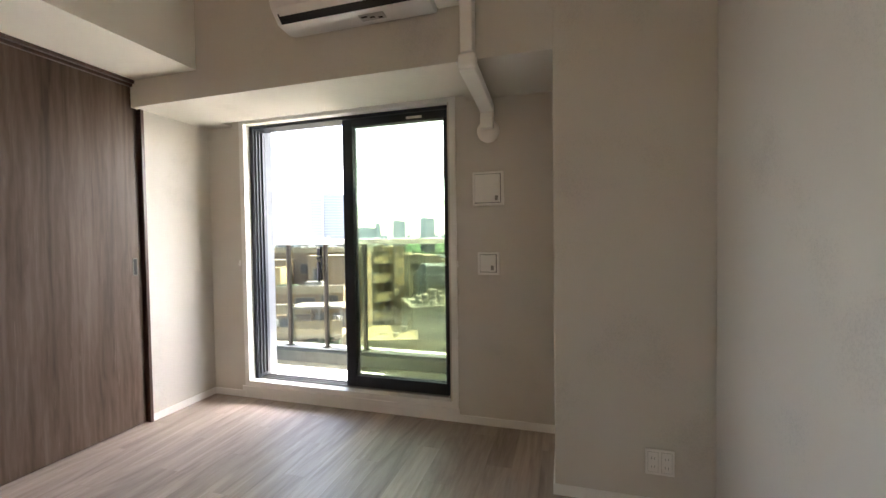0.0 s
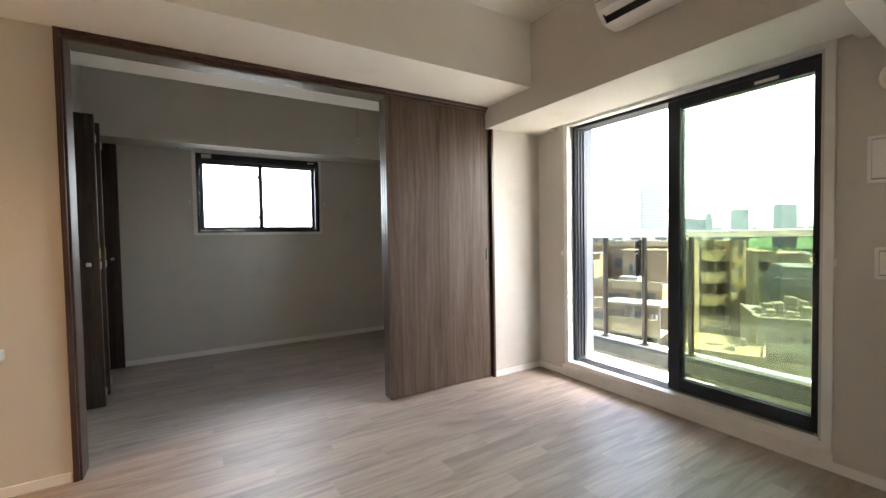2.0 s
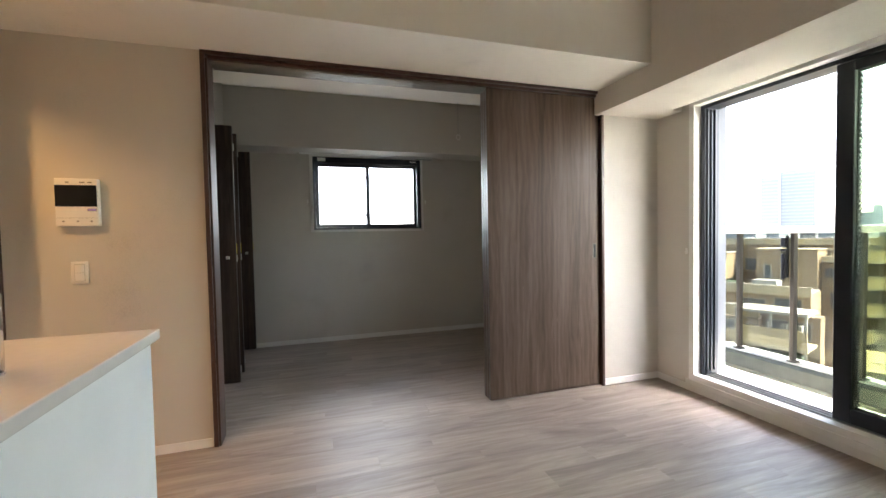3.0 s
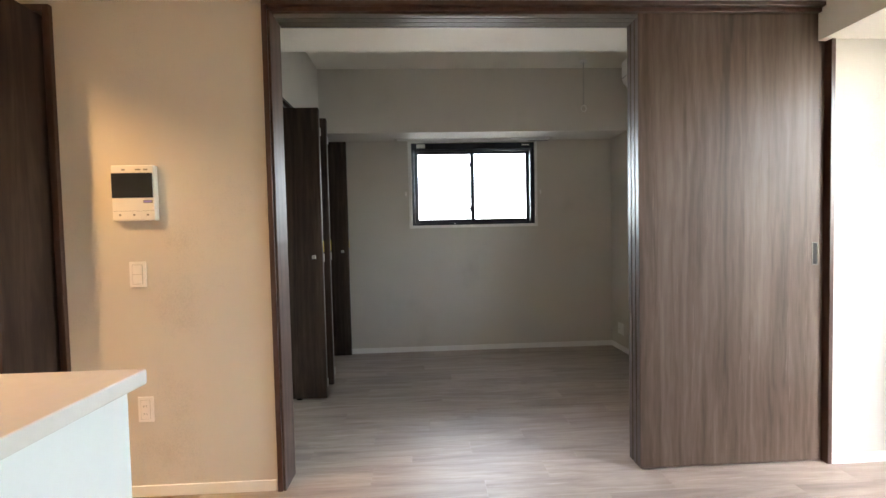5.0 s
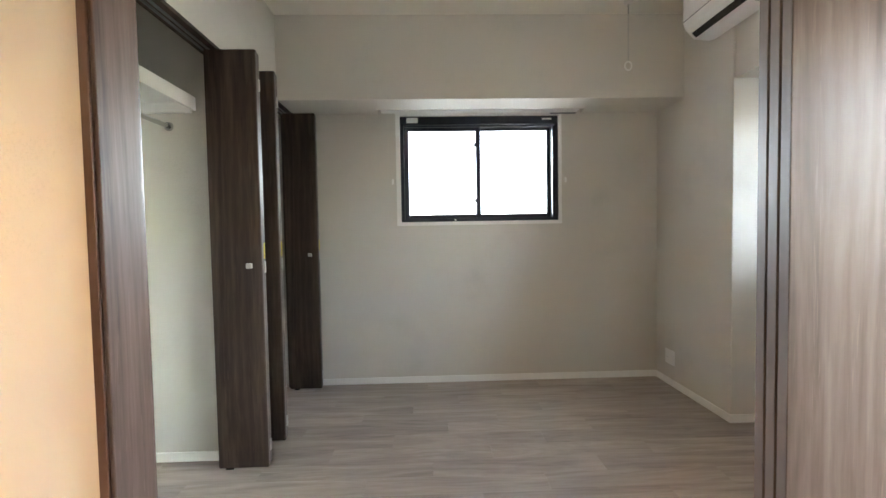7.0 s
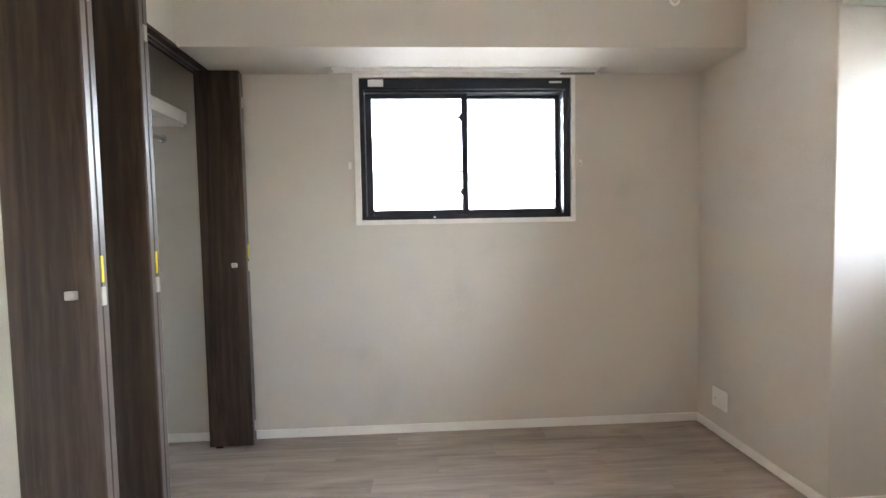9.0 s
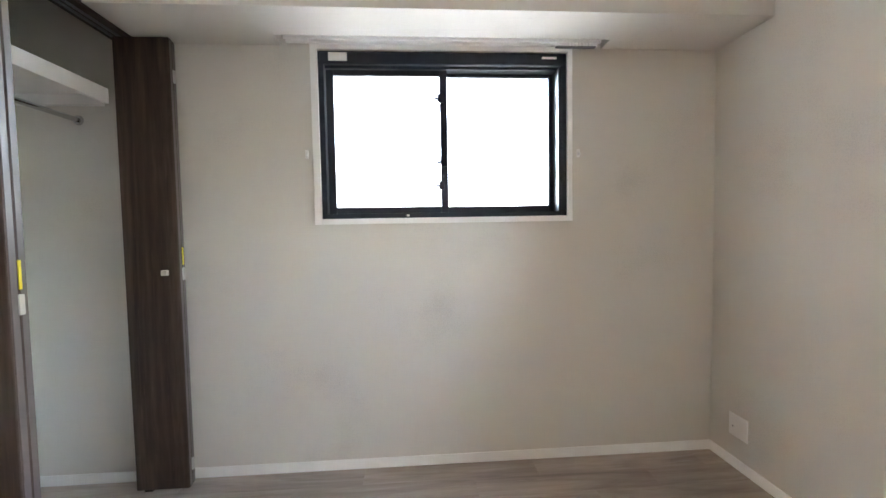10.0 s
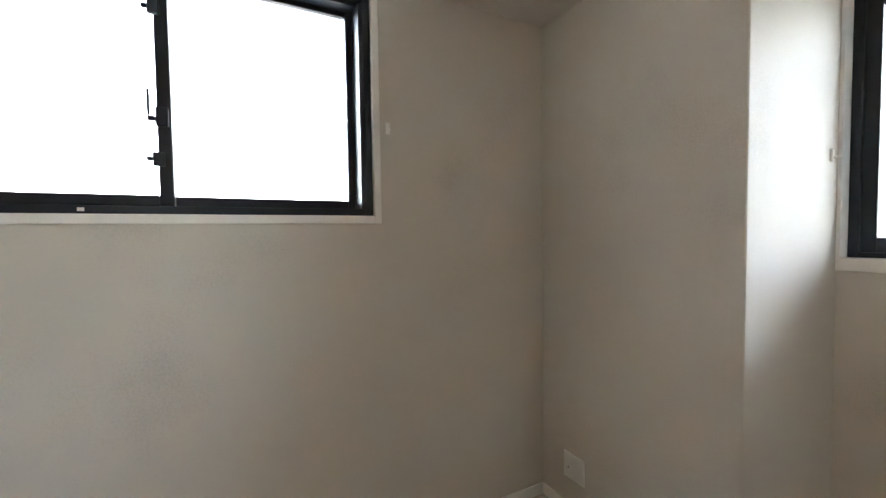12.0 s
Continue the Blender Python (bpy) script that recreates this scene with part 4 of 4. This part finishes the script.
# stepped tan apartment house with roof terraces
b = Front("apartment_building", -33.0, 42.0, 14, "tan stepped apartment building with roof terraces")
b.put("rear_block", TAN, -45, -28.6, 5.0, 8, -1.75, None)
b.put("rear_parapet", CREAM, -45, -28.5, 4.7, 5.2, -1.1, -1.75)
b.put("rear_coping", PALEF, -45, -28.5, 4.6, 5.3, -1.05, -1.12)
b.put("tower_block", TAN, -35.4, -30.4, 1.5, 4.69, -2.3, None)
b.put("tower_coping", CREAM, -35.5, -30.3, 1.4, 4.69, -2.2, -2.31)
b.put("side_block", TAN, -30.35, -28.0, 2.4, 4.69, -3.4, None)
b.put("side_parapet", CREAM, -30.3, -27.9, 2.1, 2.39, -2.9, -3.5)
for k in range(7):
    a = -30.1 + 0.33 * k
    b.put("rail_post", CREAM, a, a + 0.05, 2.5, 2.56, -2.2, -2.89)
b.put("top_rail", CREAM, -30.15, -27.95, 2.49, 2.57, -2.12, -2.2)
b.put("left_wing", TAN, -43, -38.4, 2.2, 4.69, -2.8, None)
b.put("left_coping", PALEF, -43, -38.3, 2.1, 4.69, -2.7, -2.81)
b.put("lean_to", OCHRE, -39.6, -38.6, 0.5, 2.19, -3.7, None)
b.window(-37.4, -35.9, 4.69, -3.2, -4.7, CREAM)
b.window(-34.75, -34.05, 1.5, -3.9, -5.5, PALEF, 1)
b.window(-30.2, -29.3, 2.4, -4.0, -5.1, TAN)
b.window(-28.9, -28.15, 2.4, -4.1, -5.3, TAN)
b.window(-29.8, -29.2, 2.4, -6.4, -8.2, TAN, 1)
b.window(-28.8, -28.1, 2.4, -6.4, -8.2, TAN)
# first terrace storey
b.put("terrace_storey", TAN, -43, -29.9, -1.5, 1.49, -6.9, None)
b.put("terrace_deck", ROOFG, -42.8, -30.0, -1.45, 1.49, -6.75, -6.89)
b.put("terrace_parapet", CREAM, -43.1, -29.8, -1.7, -1.51, -6.25, -7.25)
b.put("terrace_coping", PALEF, -43.1, -29.8, -1.75, -1.46, -6.2, -6.26)
b.put("terrace_shed", ROOFG, -35.2, -33.0, -0.5, 0.9, -5.7, -6.3)
b.put("planter", TREE, -39.0, -36.4, 0.2, 0.8, -6.0, -6.4)
b.window(-36.2, -33.5, -1.5, -7.7, -8.9, PALEF, 3)
b.window(-32.9, -30.5, -1.5, -7.4, -8.6, CREAM, 3)
b.window(-41.5, -38.5, -1.5, -7.6, -8.8, CREAM, 3)
# lower storey with parapet and a framed balcony
b.put("lower_storey", TAN, -43, -33.4, -3.6, -1.76, -10.0, None)
b.put("lower_parapet", OCHRE, -43.1, -33.3, -3.9, -3.61, -8.7, -9.9)
b.put("lower_coping", PALEF, -43.1, -33.3, -3.95, -3.56, -8.62, -8.71)
b.put("balcony_wall", TAN, -33.3, -28.6, -3.0, -1.76, -9.2, None)
b.put("balcony_canopy", PALEF, -34.9, -28.5, -5.6, -2.99, -8.95, -9.25)
b.put("balcony_parapet", OCHRE, -34.8, -28.6, -5.5, -5.3, -10.8, -12.6)
b.put("balcony_slab", CREAM, -34.9, -28.5, -5.6, -3.0, -12.6, -12.9)
for a in (-34.85, -31.7, -28.8):
    b.put("balcony_post", PALEF, a, a + 0.2, -5.5, -5.35, -9.25, -14.5)
b.window(-33.0, -31.0, -3.0, -9.8, -11.6, ROOFG)
b.window(-30.8, -29.2, -3.0, -9.8, -11.6, ROOFG)
for a, w in ((-32.4, 0.35), (-31.2, 0.5), (-30.3, 0.4), (-29.7, 0.25)):
    b.put("balcony_box", ROOFG, a, a + w, -4.4, -4.0, -10.2, -11.0, bevel=0.03)
b.window(-42, -39.2, -3.6, -10.3, -11.6, CREAM, 3)
b.window(-37.4, -35.2, -3.6, -10.3, -11.6, CREAM, 2)
for a, v, e in ((-38.7, -3.62, -11.35), (-34.55, -3.62, -11.6), (-41.6, -3.62, -12.6)):
    b.outdoor_unit(a, v, e)
for e in (-12.2, -13.6):
    b.put("floor_line", CREAM, -43, -34.95, -3.75, -3.61, e, e - 0.16)
b.put("shrub_bed", TREE, -33.8, -29.4, -4.6, -3.4, -13.4, -14.4)

# ochre apartment tower: stacked balconies, a windowed corner bay and a pale stair wing
b = Front("apartment_building", -24.8, 66.0, -28, "ochre apartment tower with stacked balconies")
b.put("wall", OCHRE, -27.0, -24.0, 0.0, 9.0, -2.0, None)
b.put("roof_parapet", CREAM, -27.05, -24.0, -0.2, 0.3, -1.75, -2.05)
b.put("corner_bay", OCHRE, -24.2, -22.65, -1.6, 7.0, -1.25, None)
b.put("bay_coping", CREAM, -24.25, -22.6, -1.7, 7.0, -1.17, -1.27)
b.put("roof_room", GREYF, -26.9, -25.4, 2.0, 6.0, -1.0, -1.8)
b.put("stair_wing", PALEF, -22.5, -21.45, 2.2, 9.0, -2.6, None)
for k in range(7):
    e = -2.25 - 2.57 * k
    b.put("balcony_recess", WINGL, -26.9, -24.25, -0.06, -0.01, e + 0.2, e - 1.6)
    b.put("balcony", OCHRE, -26.95, -24.3, -1.7, -1.5, e, e - 1.05)
    b.put("balcony_coping", CREAM, -27.0, -24.25, -1.75, -1.45, e + 0.06, e)
    b.put("balcony_slab", CREAM, -27.0, -24.25, -1.7, -0.07, e - 1.05, e - 1.25)
    b.put("balcony_divider", OCHRE, -25.55, -25.45, -1.45, -0.07, e + 1.3, e - 1.0)
    b.put("bay_balcony", CREAM, -24.35, -23.75, -2.3, -1.61, e + 0.1, e - 0.75)
    b.put("bay_recess", WINGL, -24.15, -23.75, -1.66, -1.605, e + 1.2, e + 0.15)
    b.window(-23.4, -22.9, -1.6, e + 0.75, e - 0.4, CREAM, 1)
    b.put("floor_line", GREYF, -22.52, -21.44, 2.1, 2.19, e - 0.35, e - 0.5)
# flat yellow roof in front of the tower
b = Front("low_building", -23.6, 30.5, 4, "low building with a sunlit flat yellow roof")
b.put("body", OCHRE, -28.5, -20.4, 0, 6.2, -14.3, None)
b.put("parapet", CREAM, -28.6, -20.3, -0.2, 0.0, -13.9, -14.6)
b.put("parapet", CREAM, -20.5, -20.3, 0.01, 6.2, -13.9, -14.4)
b.put("roof_room", OCHRE, -22.1, -20.9, 4.6, 6.0, -11.2, -12.6)
b.put("roof_vent", ROOFG, -22.9, -22.3, 3.2, 3.7, -12.2, -12.9, bevel=0.05)
b.put("roof_hatch", ROOFG, -24.0, -23.2, 1.6, 2.3, -13.1, -13.7, bevel=0.04)
b.put("pipe", ROOFG, -26.2, -24.4, 2.6, 2.75, -13.0, -13.15)
# pale building with a slanted skylight storey
b = Front("pale_building", -19.5, 75.0, -14, "pale building with a slanted upper wall")
b.put("body", PALEF, -21.4, -19.4, 0.0, 12, -2.4, None)
b.put("coping", CREAM, -21.5, -19.35, -0.15, 12, -2.3, -2.41)
b.put("lower_body", GREYF, -19.35, -15.5, 0.2, 12, -4.0, None)
x0, x1, _, _, z0, z1 = b.row(-19.35, -16.6, 0.3, 1, -3.95, -2.5)
sl = bmesh.new()
extrude_profile(sl, [(x0, z0), (x1 + 0.8, z0), (x1 - 0.6, z1), (x0, z1)], 0.3, 9, axis=1)
part("slanted_storey", sl, CREAM, b.ob)
for k in range(4):
    u = x0 + 0.35 + 0.72 * k
    part("skylight", extrude_profile(bmesh.new(), [(u + 0.3, z0 + 0.25), (u + 0.72, z0 + 0.25), (u + 0.4, z1 - 0.2), (u, z1 - 0.2)], 0.22, 0.295, axis=1), ROOFG, b.ob)
for k in range(3):
    b.window(-20.9, -20.0, 0.0, -3.4 - 2.0 * k, -4.5 - 2.0 * k, CREAM)
# dark stepped slate roof
b = Front("dark_roof_building", -18.0, 58.0, -9, "grey building with a dark stepped slate roof")
b.put("body", GREYF, -19.9, -13.5, 0.0, 9, -6.6, None)
for a, v, e0, e1 in ((-20.1, -0.4, -5.9, -6.7), (-19.75, 0.0, -5.2, -5.95), (-19.2, 0.6, -4.6, -5.25), (-18.85, 1.2, -4.0, -4.65)):
    x0, x1, _, _, z0, z1 = b.row(a, -13.4, v, v + 1, e1, e0)
    part("slate_tier", extrude_profile(bmesh.new(), [(x0, z0), (x1, z0), (x1, z1), (x0 + 0.35, z1)], v, 9, axis=1), SLATE, b.ob)
    b.put("tier_edge", ROOFG, a - 0.03, -13.4, v - 0.1, v - 0.01, e1 + 0.09, e1)
for e in (-7.2, -8.2, -9.2):
    b.put("floor_line", ROOFG, -19.95, -13.5, -0.12, -0.01, e, e - 0.14)
    for k in range(5):
        b.window(-19.5 + 1.1 * k, -18.8 + 1.1 * k, 0.0, e - 0.25, e - 0.8, ROOFG, 2)
# grey flat roof crowded with machines
b = Front("grey_building", -18.0, 35.0, -13, "grey flat-roofed building with rooftop machines")
b.put("body", GREYF, -20.9, -12.5, 0, 6.5, -9.75, None)
b.put("parapet", PALEF, -21.0, -12.4, -0.12, 0.1, -9.5, -10.0)
b.put("parapet", PALEF, -21.0, -20.75, 0.11, 6.5, -9.5, -10.0)
for a, v, w, h in ((-19.8, 1.0, 0.7, 0.9), (-18.9, 1.6, 0.8, 1.5), (-18.0, 0.9, 0.6, 0.8), (-17.7, 2.6, 1.0, 2.0), (-16.7, 1.3, 0.8, 1.3), (-16.3, 3.2, 0.7, 1.5), (-19.3, 3.4, 0.8, 1.0), (-15.4, 1.6, 0.7, 1.2), (-20.2, 2.4, 0.5, 0.7), (-18.3, 4.2, 1.1, 1.0)):
    b.put("roof_machine", PALEF, a, a + w, v, v + 0.6, -9.74 + v * 0.22 + h, -9.74 + v * 0.22 - 0.2, bevel=0.06)
for k in range(3):
    b.put("roof_pipe", ROOFG, -20.4, -14.5, 0.6 + 1.5 * k, 0.7 + 1.5 * k, -9.2 + 0.33 * k, -9.35 + 0.33 * k)
for r in range(3):
    for k in range(5):
        b.window(-20.3 + 1.5 * k, -19.2 + 1.5 * k, 0.0, -10.8 - 2.3 * r, -12.0 - 2.3 * r, PALEF, 2)

# wide lawn of a park beyond the town
lawn = bmesh.new()
corners = [far(a, d) for a, d in ((-23.0, 720), (-8.0, 720), (-8.0, 1750), (-23.0, 1750))]
extr = bmesh.ops.extrude_face_region(lawn, geom=[lawn.faces.new([lawn.verts.new((p.x, p.y, GROUND + 0.01)) for p in corners])])
bmesh.ops.translate(lawn, verts=[g for g in extr["geom"] if isinstance(g, bmesh.types.BMVert)], vec=(0, 0, 0.4))
solid("park_lawn", lawn, LAWN, "wide bright green lawn beyond the town", "ground")

# distant towers and the low skyline
for name, az0, az1, el, dist, n in (("far_tower", -34.5, -32.9, 5.55, 620, 14), ("far_tower", -32.85, -30.0, 6.05, 640, 16), ("far_office_block", -28.4, -25.2, 1.45, 420, 5), ("far_office_block", -25.9, -25.25, 2.1, 415, 4),
                                    ("far_tower", -23.5, -21.8, 2.4, 700, 9), ("far_tower", -19.7, -17.7, 2.75, 720, 10), ("far_tower", -84.4, -82.5, 3.7, 600, 9), ("far_tower", -15.6, -14.4, 2.2, 760, 8)):
    p, q = far(az0, dist), far(az1, dist)
    w = (q - p).length
    t = tagged(new(name), "pale hazy far-off high-rise", "building", "far skyline")
    t.location = (p.x, p.y, GROUND)
    t.rotation_euler = (0, 0, math.atan2(q.y - p.y, q.x - p.x))
    ORIGIN[t] = Vector((0, 0, GROUND))
    top = height(el, dist)
    part("tower_body", boxes((0, w, 0, w * 0.8, GROUND, top), (w * 0.15, w * 0.45, w * 0.1, w * 0.5, top, top + w * 0.06)), FARP if el > 5 else FARF, t)
    for k in range(n):
        z0 = top - (k + 0.75) * (top - 5) / n
        part("window_band", boxes((w * 0.05, w * 0.95, -0.35, -0.01, z0, z0 + 0.4 * (top - 5) / n)), FARW, t)
rng = random.Random(4)
hz = bmesh.new()
for i in range(70):
    az, dist = rng.uniform(-24, -8), rng.uniform(1800, 2300)
    p = far(az, dist)
    s = dist * rng.uniform(0.003, 0.009)
    box(hz, p.x - s, p.x + s, p.y - s, p.y + s, GROUND, height(rng.uniform(-0.3, 0.5), dist))
tagged(solid("horizon_town", hz, FARF, "hazy town on the horizon behind the park", "buildings"), kind="stuff")
sk = bmesh.new()
for i in range(190):
    az, dist = rng.uniform(-48, -8), rng.uniform(150, 900)
    p = far(az, dist)
    s = dist * rng.uniform(0.006, 0.02)
    top = height((rng.uniform(-1.6, 0.55) if az < -24 else rng.uniform(-3.4, -2.1)) if dist > 330 else rng.uniform(-4.5, -2.2), dist)
    box(sk, p.x - s, p.x + s, p.y - s, p.y + s, GROUND, top)
tagged(solid("far_houses", sk, FARF, "pale crowded low buildings along the horizon", "buildings"), kind="stuff")
tw = bmesh.new()
for i in range(260):
    az, dist = rng.uniform(-24, -10), rng.uniform(420, 700)
    p = far(az, dist)
    r = dist * rng.uniform(0.003, 0.006)
    bmesh.ops.create_icosphere(tw, subdivisions=1, radius=1.0, matrix=Matrix.LocRotScale((p.x, p.y, height(rng.uniform(-2.5, -1.75), dist) - r), Euler((rng.random() * 3, rng.random() * 3, 0)), (r, r, r * rng.uniform(0.7, 1.2))))
for v in tw.verts:
    v.co += noise.noise_vector(v.co * 0.3) * 1.4
tagged(solid("far_trees", tw, TREE, "belt of green trees between the far houses", "trees"), kind="stuff")
mid = bmesh.new()
for i in range(120):
    az, dist = rng.uniform(-50, -10), rng.uniform(90, 170)
    p = far(az, dist)
    s = rng.uniform(2.0, 4.5)
    box(mid, p.x - s, p.x + s, p.y - s, p.y + s * 1.5, GROUND, height(rng.uniform(-9, -3.0), dist))
tagged(solid("town_houses", mid, CREAM, "dense low town houses below the balcony", "buildings"), kind="stuff")

# ---- floor planks, laid along y in staggered rows ----
PW, PL = 0.15, 0.92
plank_meshes = {}


def plank(x0, x1, y0, y1):
    key = (round(x1 - x0, 3), round(y1 - y0, 3))
    if key not in plank_meshes:
        bm = boxes((0.0003, key[0] - 0.0003, 0.0003, key[1] - 0.0003, -0.006, 0.0))
        plank_meshes[key] = mesh_of(bm, "plank", PLANK)
    ob = new("plank", plank_meshes[key])
    ob.location = (x0, y0, 0)
    ob.parent = floor


def lay(xa, xb, ya, yb, seed):
    n = math.ceil((xb - xa) / PW - 1e-6)
    for i in range(n):
        x0, x1 = xa + i * PW, min(xa + (i + 1) * PW, xb)
        y = ya - ((i * 0.37 + seed) % 1.0) * PL
        while y < yb - 1e-6:
            y0, y1 = max(y, ya), min(y + PL, yb)
            if y1 - y0 > 0.01:
                plank(x0, x1, y0, y1)
            y += PL


lay(-2.87, 0.765, -0.95, 2.853, 0.1)
lay(-5.076, -2.87, -1.5, 2.853, 0.1)
solid("floor_kitchen", boxes((-3.4, 0.765, -2.6, -0.952, -0.006, -0.0005)), PLANK, "grey-brown wood-look kitchen floor", "floor")
